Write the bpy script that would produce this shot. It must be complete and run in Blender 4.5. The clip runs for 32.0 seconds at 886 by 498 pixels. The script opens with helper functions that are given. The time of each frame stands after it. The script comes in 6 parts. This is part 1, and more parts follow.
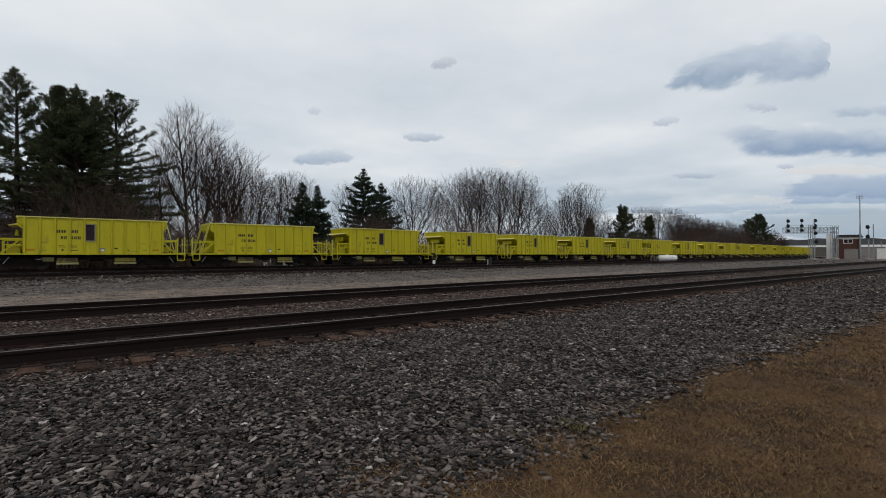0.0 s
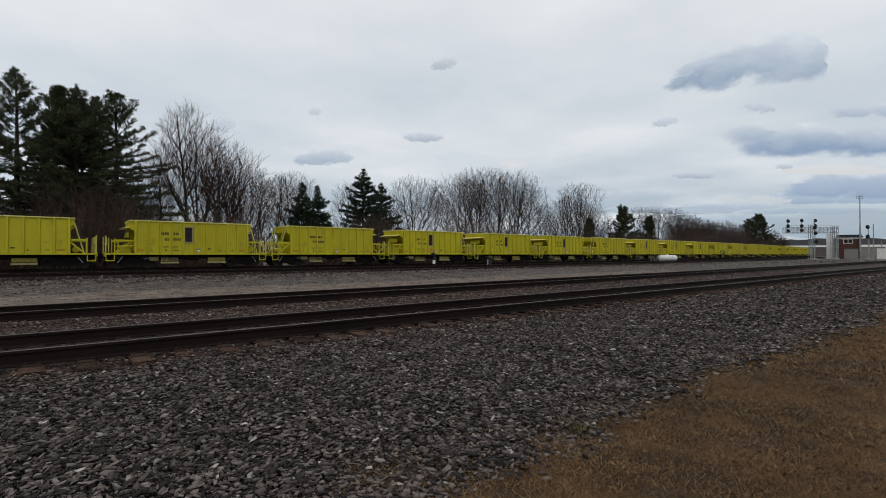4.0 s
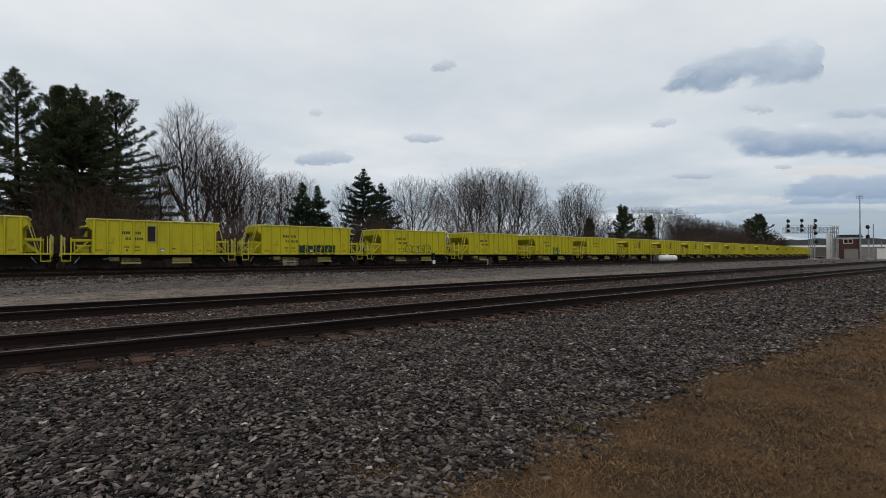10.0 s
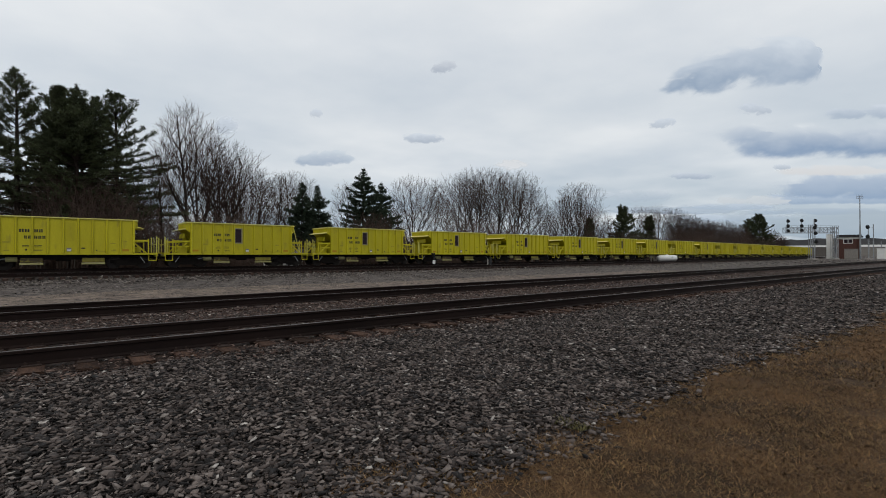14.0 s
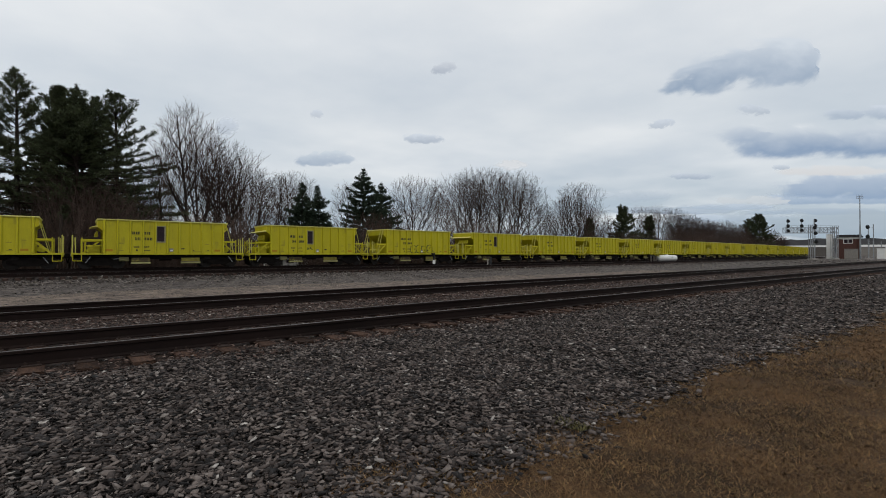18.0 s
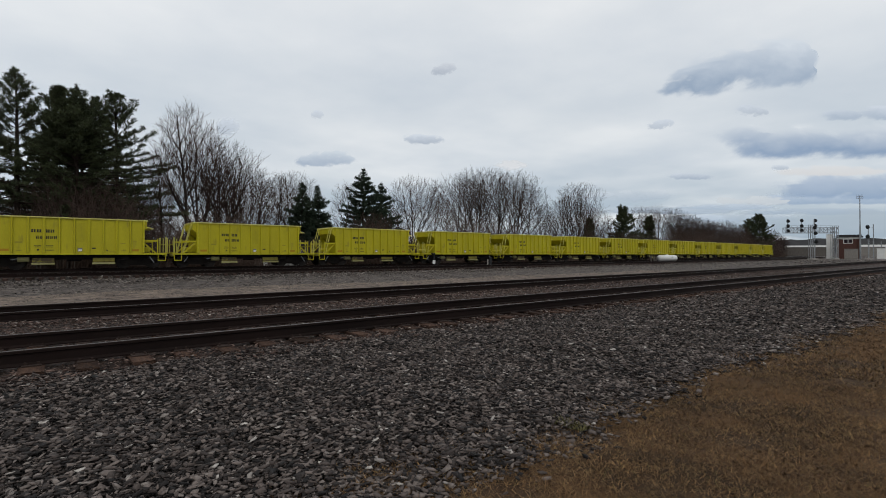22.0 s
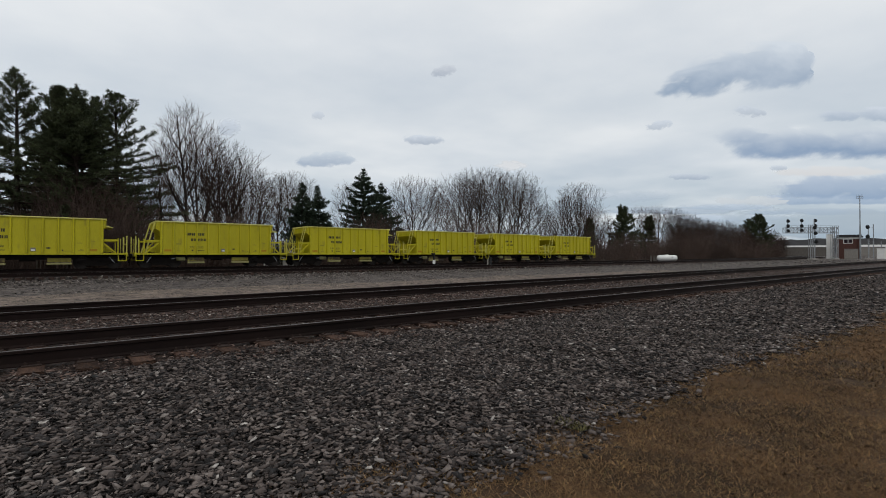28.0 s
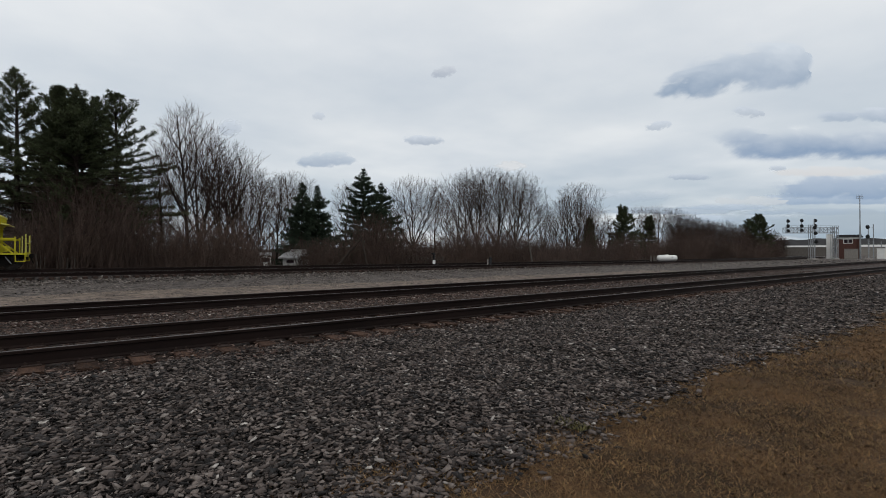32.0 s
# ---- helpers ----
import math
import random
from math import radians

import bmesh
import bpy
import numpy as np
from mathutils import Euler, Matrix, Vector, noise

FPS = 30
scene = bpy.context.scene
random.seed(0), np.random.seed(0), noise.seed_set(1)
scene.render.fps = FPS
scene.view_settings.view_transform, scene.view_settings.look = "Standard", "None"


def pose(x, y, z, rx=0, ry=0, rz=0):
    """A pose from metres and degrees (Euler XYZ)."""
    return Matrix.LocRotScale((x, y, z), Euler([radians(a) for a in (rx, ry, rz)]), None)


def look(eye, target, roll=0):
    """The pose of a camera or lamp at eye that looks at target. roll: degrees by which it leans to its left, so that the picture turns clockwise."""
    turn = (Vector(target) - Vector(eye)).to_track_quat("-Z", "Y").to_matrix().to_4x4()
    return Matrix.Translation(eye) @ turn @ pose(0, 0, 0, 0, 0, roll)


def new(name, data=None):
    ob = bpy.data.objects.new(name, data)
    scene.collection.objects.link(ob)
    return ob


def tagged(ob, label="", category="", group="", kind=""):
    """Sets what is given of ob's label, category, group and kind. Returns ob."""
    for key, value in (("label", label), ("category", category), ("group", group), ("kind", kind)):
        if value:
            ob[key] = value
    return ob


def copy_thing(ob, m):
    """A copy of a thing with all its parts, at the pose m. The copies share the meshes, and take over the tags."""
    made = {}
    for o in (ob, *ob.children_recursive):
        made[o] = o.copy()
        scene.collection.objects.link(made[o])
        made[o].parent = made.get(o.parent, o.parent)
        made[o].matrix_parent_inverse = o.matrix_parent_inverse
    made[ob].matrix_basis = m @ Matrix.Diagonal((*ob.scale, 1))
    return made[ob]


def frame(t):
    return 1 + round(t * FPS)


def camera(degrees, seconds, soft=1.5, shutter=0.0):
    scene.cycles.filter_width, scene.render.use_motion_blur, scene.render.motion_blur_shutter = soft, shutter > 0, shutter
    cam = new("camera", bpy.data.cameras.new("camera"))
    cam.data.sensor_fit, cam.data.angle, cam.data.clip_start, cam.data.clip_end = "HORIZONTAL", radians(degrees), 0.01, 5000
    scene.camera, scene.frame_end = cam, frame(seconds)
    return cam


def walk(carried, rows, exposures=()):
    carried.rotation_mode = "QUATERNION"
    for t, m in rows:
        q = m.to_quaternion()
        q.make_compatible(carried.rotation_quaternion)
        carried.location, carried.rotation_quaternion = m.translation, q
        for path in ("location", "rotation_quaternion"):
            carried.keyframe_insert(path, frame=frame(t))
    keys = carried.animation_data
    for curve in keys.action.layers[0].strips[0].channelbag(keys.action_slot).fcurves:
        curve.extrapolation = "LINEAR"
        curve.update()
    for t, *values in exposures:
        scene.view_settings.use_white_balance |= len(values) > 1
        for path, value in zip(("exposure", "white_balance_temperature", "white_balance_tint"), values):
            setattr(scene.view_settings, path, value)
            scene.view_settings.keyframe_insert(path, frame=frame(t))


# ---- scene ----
# ---------------------------------------------------------------- camera
HEAD = radians(51.249)                      # the camera's bearing, from the main tracks (+x) towards the far side (+y)
EYE = Vector((0.0, 0.0, 1.34))
FWD = Vector((math.cos(HEAD), math.sin(HEAD), 0.0))
SIDE = Vector((math.sin(HEAD), -math.cos(HEAD), 0.0))
cam = camera(85.0, 32.0, soft=1.0)
VIEW = look(EYE, EYE + FWD * 95.0 + Vector((0, 0, 1.0)))
walk(cam, [(0.0, VIEW), (32.0, VIEW)])


def out(depth, across, z=0.0):
    """A place by its depth along the camera's bearing and its distance to the side of it."""
    p = FWD * depth + SIDE * across
    return Vector((p.x, p.y, z))


# ---------------------------------------------------------------- world and sun
def nodes_of(tree):
    tree.nodes.clear()
    n = tree.nodes
    return n, tree.links


def build_world():
    world = bpy.data.worlds.new("overcast_sky")
    scene.world = world
    world.use_nodes = True
    n, l = nodes_of(world.node_tree)
    end = n.new("ShaderNodeOutputWorld")
    bg = n.new("ShaderNodeBackground")
    sky = n.new("ShaderNodeTexSky")
    sky.sky_type = "NISHITA"
    sky.sun_disc = False
    sky.sun_elevation, sky.sun_rotation = radians(42), radians(300)
    dim = n.new("ShaderNodeVectorMath")
    dim.operation = "SCALE"
    dim.inputs["Scale"].default_value = 0.10
    l.new(sky.outputs[0], dim.inputs[0])
    co = n.new("ShaderNodeTexCoord")
    # the layer of cloud lies flat overhead: divide the direction by its height
    sep = n.new("ShaderNodeSeparateXYZ")
    l.new(co.outputs["Generated"], sep.inputs[0])
    up = n.new("ShaderNodeMath")
    up.operation = "MAXIMUM"
    up.inputs[1].default_value = 0.0
    l.new(sep.outputs["Z"], up.inputs[0])
    lift = n.new("ShaderNodeMath")
    lift.operation = "ADD"
    lift.inputs[1].default_value = 0.10
    l.new(up.outputs[0], lift.inputs[0])
    flat = n.new("ShaderNodeCombineXYZ")
    for k in "XY":
        q = n.new("ShaderNodeMath")
        q.operation = "DIVIDE"
        l.new(sep.outputs[k], q.inputs[0])
        l.new(lift.outputs[0], q.inputs[1])
        l.new(q.outputs[0], flat.inputs[k])
    noise_a = n.new("ShaderNodeTexNoise")
    noise_a.inputs["Scale"].default_value = 0.9
    noise_a.inputs["Detail"].default_value = 6
    noise_a.inputs["Roughness"].default_value = 0.5
    l.new(flat.outputs[0], noise_a.inputs["Vector"])
    tone = n.new("ShaderNodeValToRGB")
    e = tone.color_ramp.elements
    e[0].position, e[0].color = 0.30, (0.655, 0.705, 0.76, 1)
    e[1].position, e[1].color = 0.66, (0.89, 0.905, 0.91, 1)
    l.new(noise_a.outputs["Fac"], tone.inputs[0])
    # towards the horizon the layer is seen edge on, with bluer gaps
    low = n.new("ShaderNodeMapRange")
    low.inputs["From Min"].default_value, low.inputs["From Max"].default_value = 0.0, 0.40
    low.inputs["To Min"].default_value, low.inputs["To Max"].default_value = 0.95, 0.0
    l.new(sep.outputs["Z"], low.inputs["Value"])
    noise_b = n.new("ShaderNodeTexNoise")
    noise_b.inputs["Scale"].default_value = 0.55
    noise_b.inputs["Detail"].default_value = 4
    l.new(flat.outputs[0], noise_b.inputs["Vector"])
    gap = n.new("ShaderNodeMapRange")
    gap.inputs["From Min"].default_value, gap.inputs["From Max"].default_value = 0.28, 0.58
    l.new(noise_b.outputs["Fac"], gap.inputs["Value"])
    part_blue = n.new("ShaderNodeMath")
    part_blue.operation = "MULTIPLY"
    l.new(low.outputs[0], part_blue.inputs[0])
    l.new(gap.outputs[0], part_blue.inputs[1])
    blue = n.new("ShaderNodeMix")
    blue.data_type = "RGBA"
    blue.inputs["B"].default_value = (0.345, 0.442, 0.538, 1)
    l.new(part_blue.outputs[0], blue.inputs["Factor"])
    l.new(tone.outputs[0], blue.inputs["A"])
    mix = n.new("ShaderNodeMix")
    mix.data_type = "RGBA"
    mix.inputs["Factor"].default_value = 0.92
    l.new(dim.outputs[0], mix.inputs["A"])
    l.new(blue.outputs["Result"], mix.inputs["B"])
    l.new(mix.outputs["Result"], bg.inputs["Color"])
    bg.inputs["Strength"].default_value = 1.0
    l.new(bg.outputs[0], end.inputs["Surface"])


build_world()
sun_data = bpy.data.lights.new("sun", "SUN")
sun_data.energy, sun_data.angle, sun_data.color = 0.5, radians(20), (1.0, 0.96, 0.9)
sun = new("sun", sun_data)
sun.matrix_world = look((0, 0, 60), Vector((0, 0, 60)) + Vector((0.35, 0.55, -0.75)))
scene.view_settings.exposure = 0.0


# ---------------------------------------------------------------- materials
def mat(name, color, color2=None, rough=0.8, metal=0.0, scale=3.0, fine=40.0, bump=0.3, depth=0.01,
        rand=0.0, stretch=(1, 1, 1), stain=None, stain_at=0.62, stain_scale=2.0, island=False, spec=0.3):
    """A surface with two scales of variation, a bump, stains, and a random tone for each piece."""
    m = bpy.data.materials.new(name)
    m.use_nodes = True
    n, l = nodes_of(m.node_tree)
    end, bsdf = n.new("ShaderNodeOutputMaterial"), n.new("ShaderNodeBsdfPrincipled")
    l.new(bsdf.outputs[0], end.inputs["Surface"])
    bsdf.inputs["Metallic"].default_value = metal
    bsdf.inputs["Specular IOR Level"].default_value = spec
    co, mp = n.new("ShaderNodeTexCoord"), n.new("ShaderNodeMapping")
    mp.inputs["Scale"].default_value = stretch
    l.new(co.outputs["Object"], mp.inputs["Vector"])

    def noise_at(s, detail=5, src=mp):
        t = n.new("ShaderNodeTexNoise")
        t.inputs["Scale"].default_value, t.inputs["Detail"].default_value = s, detail
        l.new(src.outputs[0], t.inputs["Vector"])
        return t.outputs["Fac"]

    def blend(fac, a, b):
        x = n.new("ShaderNodeMix")
        x.data_type = "RGBA"
        l.new(fac, x.inputs["Factor"])
        for key, v in (("A", a), ("B", b)):
            if isinstance(v, tuple):
                x.inputs[key].default_value = (*v, 1)
            else:
                l.new(v, x.inputs[key])
        return x.outputs["Result"]

    def ramp(fac, lo, hi):
        r = n.new("ShaderNodeMapRange")
        r.inputs["From Min"].default_value, r.inputs["From Max"].default_value = lo, hi
        l.new(fac, r.inputs["Value"])
        return r.outputs[0]

    color2 = color2 or tuple(c * 0.7 for c in color)
    big, small = noise_at(scale), noise_at(fine, 3)
    both = n.new("ShaderNodeMath")
    both.operation = "MULTIPLY_ADD"
    l.new(small, both.inputs[0])
    both.inputs[1].default_value = 0.5
    l.new(big, both.inputs[2])
    col = blend(ramp(both.outputs[0], 0.55, 0.98), color, color2)
    if stain:
        col = blend(ramp(noise_at(stain_scale, 6), stain_at, stain_at + 0.12), col, stain)
    if rand or island:
        if island:
            src = n.new("ShaderNodeNewGeometry").outputs["Random Per Island"]
        else:
            src = n.new("ShaderNodeObjectInfo").outputs["Random"]
        tone = n.new("ShaderNodeMapRange")
        tone.inputs["To Min"].default_value, tone.inputs["To Max"].default_value = 1 - rand, 1 + rand
        l.new(src, tone.inputs["Value"])
        mul = n.new("ShaderNodeVectorMath")
        mul.operation = "SCALE"
        l.new(col, mul.inputs[0])
        l.new(tone.outputs[0], mul.inputs["Scale"])
        col = mul.outputs[0]
    l.new(col, bsdf.inputs["Base Color"])
    rr = n.new("ShaderNodeMapRange")
    rr.inputs["To Min"].default_value, rr.inputs["To Max"].default_value = max(rough - 0.12, 0.05), min(rough + 0.12, 1)
    l.new(big, rr.inputs["Value"])
    l.new(rr.outputs[0], bsdf.inputs["Roughness"])
    if bump:
        bp = n.new("ShaderNodeBump")
        bp.inputs["Strength"].default_value, bp.inputs["Distance"].default_value = bump, depth
        l.new(both.outputs[0], bp.inputs["Height"])
        l.new(bp.outputs[0], bsdf.inputs["Normal"])
    return m


def stone_mat(name, stops, grain=35, spread=0.35):
    """Crushed stone: every piece takes its tone from a ramp."""
    m = mat(name, (0.1, 0.1, 0.1), rough=0.85, fine=90, bump=0.4)
    n, l = m.node_tree.nodes, m.node_tree.links
    bsdf = next(x for x in n if x.type == "BSDF_PRINCIPLED")
    src = n.new("ShaderNodeNewGeometry").outputs["Random Per Island"]
    r = n.new("ShaderNodeValToRGB")
    r.color_ramp.interpolation = "LINEAR"
    el = r.color_ramp.elements
    while len(el) < len(stops):
        el.new(0.5)
    for e, (p, c) in zip(el, stops):
        e.position, e.color = p, (*c, 1)
    l.new(src, r.inputs[0])
    t = n.new("ShaderNodeTexNoise")
    t.inputs["Scale"].default_value, t.inputs["Detail"].default_value = grain, 4
    co = n.new("ShaderNodeTexCoord")
    l.new(co.outputs["Object"], t.inputs["Vector"])
    tone = n.new("ShaderNodeMapRange")
    tone.inputs["To Min"].default_value, tone.inputs["To Max"].default_value = 1 - spread * 1.4, 1 + spread * 1.4
    l.new(t.outputs["Fac"], tone.inputs["Value"])
    mul = n.new("ShaderNodeVectorMath")
    mul.operation = "SCALE"
    l.new(r.outputs[0], mul.inputs[0])
    l.new(tone.outputs[0], mul.inputs["Scale"])
    l.new(mul.outputs[0], bsdf.inputs["Base Color"])
    return m


def pebbled(m, size, low, high, stretch=(1, 1, 1)):
    """Breaks a gravel surface up into pebbles of uneven tone and height, size metres across."""
    n, l = m.node_tree.nodes, m.node_tree.links
    bsdf = next(x for x in n if x.type == "BSDF_PRINCIPLED")
    old = bsdf.inputs["Base Color"].links[0].from_socket
    co, mp, vo, sep, tone, mul = (n.new("ShaderNode" + k) for k in ("TexCoord", "Mapping", "TexVoronoi", "SeparateColor", "MapRange", "VectorMath"))
    mp.inputs["Scale"].default_value = stretch
    l.new(co.outputs["Object"], mp.inputs["Vector"])
    vo.inputs["Scale"].default_value = 1.0 / size
    l.new(mp.outputs[0], vo.inputs["Vector"])
    l.new(vo.outputs["Color"], sep.inputs[0])
    tone.inputs["To Min"].default_value, tone.inputs["To Max"].default_value = low, high
    l.new(sep.outputs[0], tone.inputs["Value"])
    mul.operation = "SCALE"
    l.new(old, mul.inputs[0])
    l.new(tone.outputs[0], mul.inputs["Scale"])
    l.new(mul.outputs[0], bsdf.inputs["Base Color"])
    bump = n.new("ShaderNodeBump")
    bump.inputs["Strength"].default_value, bump.inputs["Distance"].default_value, bump.invert = 1.0, size * 0.5, True
    l.new(vo.outputs["Distance"], bump.inputs["Height"])
    l.new(bsdf.inputs["Normal"].links[0].from_socket, bump.inputs["Normal"])
    l.new(bump.outputs[0], bsdf.inputs["Normal"])


M = {}
M["lawn"] = mat("dry_lawn", (0.064, 0.033, 0.014), (0.021, 0.011, 0.0055), rough=0.95, scale=4.0, fine=60, bump=1.0, depth=0.04,
                stain=(0.064, 0.044, 0.016), stain_at=0.62, stain_scale=1.2)
M["blade"] = stone_mat("dry_grass", grain=2.6, spread=0.55, stops=[(0, (0.018, 0.0095, 0.0045)), (0.35, (0.060, 0.033, 0.014)), (0.72, (0.142, 0.078, 0.031)), (0.93, (0.285, 0.178, 0.081)), (1, (0.10, 0.085, 0.028))])


def straw_patches(m, straw, scale, lo, hi):
    """Mixes pale straw into a grass material in broad patches."""
    n, l = m.node_tree.nodes, m.node_tree.links
    bsdf = next(x for x in n if x.type == "BSDF_PRINCIPLED")
    old = bsdf.inputs["Base Color"].links[0].from_socket
    co, ns, mr, mx = n.new("ShaderNodeTexCoord"), n.new("ShaderNodeTexNoise"), n.new("ShaderNodeMapRange"), n.new("ShaderNodeMix")
    ns.inputs["Scale"].default_value, ns.inputs["Detail"].default_value = scale, 5
    l.new(co.outputs["Object"], ns.inputs["Vector"])
    mr.inputs["From Min"].default_value, mr.inputs["From Max"].default_value, mr.inputs["To Max"].default_value = lo, hi, 0.6
    l.new(ns.outputs["Fac"], mr.inputs["Value"])
    mx.data_type = "RGBA"
    mx.inputs["B"].default_value = (*straw, 1)
    l.new(mr.outputs[0], mx.inputs["Factor"])
    l.new(old, mx.inputs["A"])
    l.new(mx.outputs["Result"], bsdf.inputs["Base Color"])


straw_patches(M["blade"], (0.172, 0.091, 0.038), 0.9, 0.47, 0.68)
straw_patches(M["lawn"], (0.098, 0.058, 0.023), 0.9, 0.47, 0.68)
M["litter"] = mat("leaf_litter", (0.075, 0.052, 0.036), (0.035, 0.026, 0.02), rough=0.95, scale=0.5, fine=12, bump=0.8, depth=0.03)
M["bed"] = mat("ballast_bed", (0.052, 0.042, 0.037), (0.014, 0.0115, 0.0105), rough=0.95, scale=9, fine=30, bump=1.0, depth=0.04,
               stain=(0.05, 0.034, 0.024), stain_at=0.66, stain_scale=0.5)
M["bed_rust"] = mat("rusty_ballast_bed", (0.050, 0.031, 0.023), (0.018, 0.012, 0.0095), rough=0.95, scale=7, fine=30, bump=1.0, depth=0.03)
M["road"] = mat("gravel_road", (0.200, 0.152, 0.117), (0.066, 0.050, 0.041), rough=0.95, scale=2.2, fine=13, bump=1.0, depth=0.05, stretch=(0.45, 1.5, 1),
                stain=(0.085, 0.070, 0.060), stain_at=0.58, stain_scale=0.35)
M["yard"] = mat("yard_gravel", (0.128, 0.105, 0.090), (0.024, 0.019, 0.017), rough=0.95, scale=3.2, fine=13, stretch=(0.6, 1.4, 1), bump=1.0, depth=0.06,
                stain=(0.11, 0.090, 0.074), stain_at=0.58, stain_scale=0.3)
pebbled(M["road"], 0.085, 0.25, 1.75, (0.7, 1, 1))
pebbled(M["yard"], 0.12, 0.08, 1.9, (0.75, 1, 1))
pebbled(M["bed"], 0.06, 0.3, 1.7)
pebbled(M["bed_rust"], 0.06, 0.3, 1.7)
M["stone"] = stone_mat("crushed_stone", [(0, (0.0055, 0.0043, 0.0039)), (0.30, (0.023, 0.0176, 0.0155)), (0.62, (0.083, 0.0645, 0.0565)), (0.90, (0.165, 0.132, 0.115)), (0.982, (0.21, 0.178, 0.158)), (1, (0.44, 0.40, 0.36))], spread=0.45)
M["stone_yard"] = stone_mat("yard_stone", [(0, (0.009, 0.0075, 0.0066)), (0.30, (0.042, 0.034, 0.030)), (0.62, (0.112, 0.093, 0.081)), (0.92, (0.215, 0.180, 0.157)), (1, (0.34, 0.30, 0.27))], spread=0.45)
M["stone_rust"] = stone_mat("rusty_stone", [(0, (0.012, 0.0075, 0.0062)), (0.4, (0.060, 0.034, 0.026)), (0.80, (0.155, 0.100, 0.078)), (0.96, (0.28, 0.235, 0.205)), (1, (0.44, 0.40, 0.36))])
M["rail"] = mat("rail_rust", (0.017, 0.0098, 0.0082), (0.009, 0.006, 0.0052), rough=0.85, scale=2, fine=25, bump=0.3, stretch=(0.3, 1, 1), spec=0.12)
M["rail_top"] = mat("rail_polished", (0.15, 0.137, 0.13), (0.08, 0.070, 0.064), rough=0.55, metal=0.6, scale=1.2, fine=30, bump=0.05, stretch=(0.2, 4, 4))
M["tie"] = mat("weathered_tie", (0.080, 0.046, 0.031), (0.028, 0.017, 0.0135), rough=0.95, scale=4, fine=26, bump=1.0, depth=0.03, stretch=(3, 0.6, 3), rand=0.5, stain=(0.034, 0.023, 0.019), stain_at=0.55, stain_scale=5.0, spec=0.1)
M["tie_dark"] = mat("creosoted_tie", (0.056, 0.032, 0.024), (0.022, 0.014, 0.011), rough=0.9, scale=3, fine=26, bump=0.6, stretch=(3, 0.6, 3), rand=0.3)
M["plate"] = mat("rusty_steel", (0.046, 0.026, 0.018), (0.024, 0.015, 0.012), rough=0.85, fine=50)
M["yellow"] = mat("yellow_green_paint", (0.472, 0.415, 0.009), (0.385, 0.335, 0.009), rough=0.5, scale=0.9, fine=14, bump=0.12, depth=0.01, rand=0.06,
                  stretch=(1.6, 1.6, 0.4), stain=(0.32, 0.28, 0.018), stain_at=0.60, stain_scale=2.2, spec=0.3)
# the body's yellow with the sky's reflection on the rims lightened into the colour
M["yellow_sheen"] = mat("yellow_paint_with_sky_sheen", (0.66, 0.61, 0.19), (0.50, 0.45, 0.10), rough=0.5, scale=1.5, fine=20, bump=0.1, rand=0.08, stretch=(0.6, 2, 2), stain=(0.34, 0.29, 0.06), stain_at=0.60, stain_scale=2.5)
M["yellow_rail"] = mat("yellow_handrail_paint", (0.52, 0.48, 0.11), (0.40, 0.365, 0.07), rough=0.55, scale=1.5, fine=20, bump=0.1, rand=0.10, stain=(0.22, 0.19, 0.04), stain_at=0.60, stain_scale=3.0)
M["yellow_dirty"] = mat("grimy_yellow_paint", (0.27, 0.235, 0.035), (0.15, 0.12, 0.028), rough=0.75, scale=1.5, fine=12, bump=0.2, rand=0.15, stain=(0.07, 0.05, 0.028), stain_at=0.52, stain_scale=2.5)
M["inside"] = mat("hopper_inside", (0.16, 0.15, 0.05), (0.09, 0.08, 0.04), rough=0.9)
M["black"] = mat("black_underframe", (0.015, 0.012, 0.010), (0.008, 0.0065, 0.006), rough=0.9, fine=25, spec=0.1)
M["wheel"] = mat("wheel_steel", (0.045, 0.036, 0.03), (0.02, 0.017, 0.015), rough=0.7, metal=0.3, fine=30)
M["mark"] = mat("dark_stencil_paint", (0.035, 0.035, 0.022), (0.02, 0.02, 0.015), rough=0.7)
M["mark_faint"] = mat("faded_stencil_paint", (0.23, 0.20, 0.03), (0.30, 0.27, 0.02), rough=0.7)
M["mark_orange"] = mat("orange_stencil_paint", (0.42, 0.21, 0.01), (0.33, 0.19, 0.01), rough=0.7)
M["frame_tan"] = mat("tan_window_frame", (0.29, 0.265, 0.14), (0.21, 0.19, 0.105), rough=0.6)
M["glass"] = mat("dark_purple_glass", (0.036, 0.025, 0.030), (0.022, 0.016, 0.020), rough=0.6, bump=0, spec=0.06)
M["white"] = mat("white_paint", (0.78, 0.77, 0.74), (0.66, 0.65, 0.62), rough=0.5, scale=1.2, fine=15, bump=0.1, stain=(0.5, 0.47, 0.42), stain_at=0.66)
M["grey_metal"] = mat("galvanised_steel", (0.34, 0.35, 0.36), (0.22, 0.23, 0.24), rough=0.55, metal=0.4, fine=20)
M["signal_black"] = mat("signal_black", (0.012, 0.012, 0.013), (0.02, 0.02, 0.02), rough=0.6)
M["green_tag"] = mat("green_spray_paint", (0.010, 0.17, 0.045), (0.006, 0.085, 0.026), rough=0.6)
M["green_dark"] = mat("dark_green_spray_paint", (0.007, 0.035, 0.014), (0.006, 0.018, 0.009), rough=0.6)
M["old_wood"] = mat("weathered_grey_wood", (0.13, 0.115, 0.10), (0.08, 0.07, 0.062), rough=0.9, stretch=(1, 1, 0.2))
M["tag_pale"] = mat("pale_green_spray_paint", (0.028, 0.15, 0.055), (0.018, 0.09, 0.035), rough=0.6)
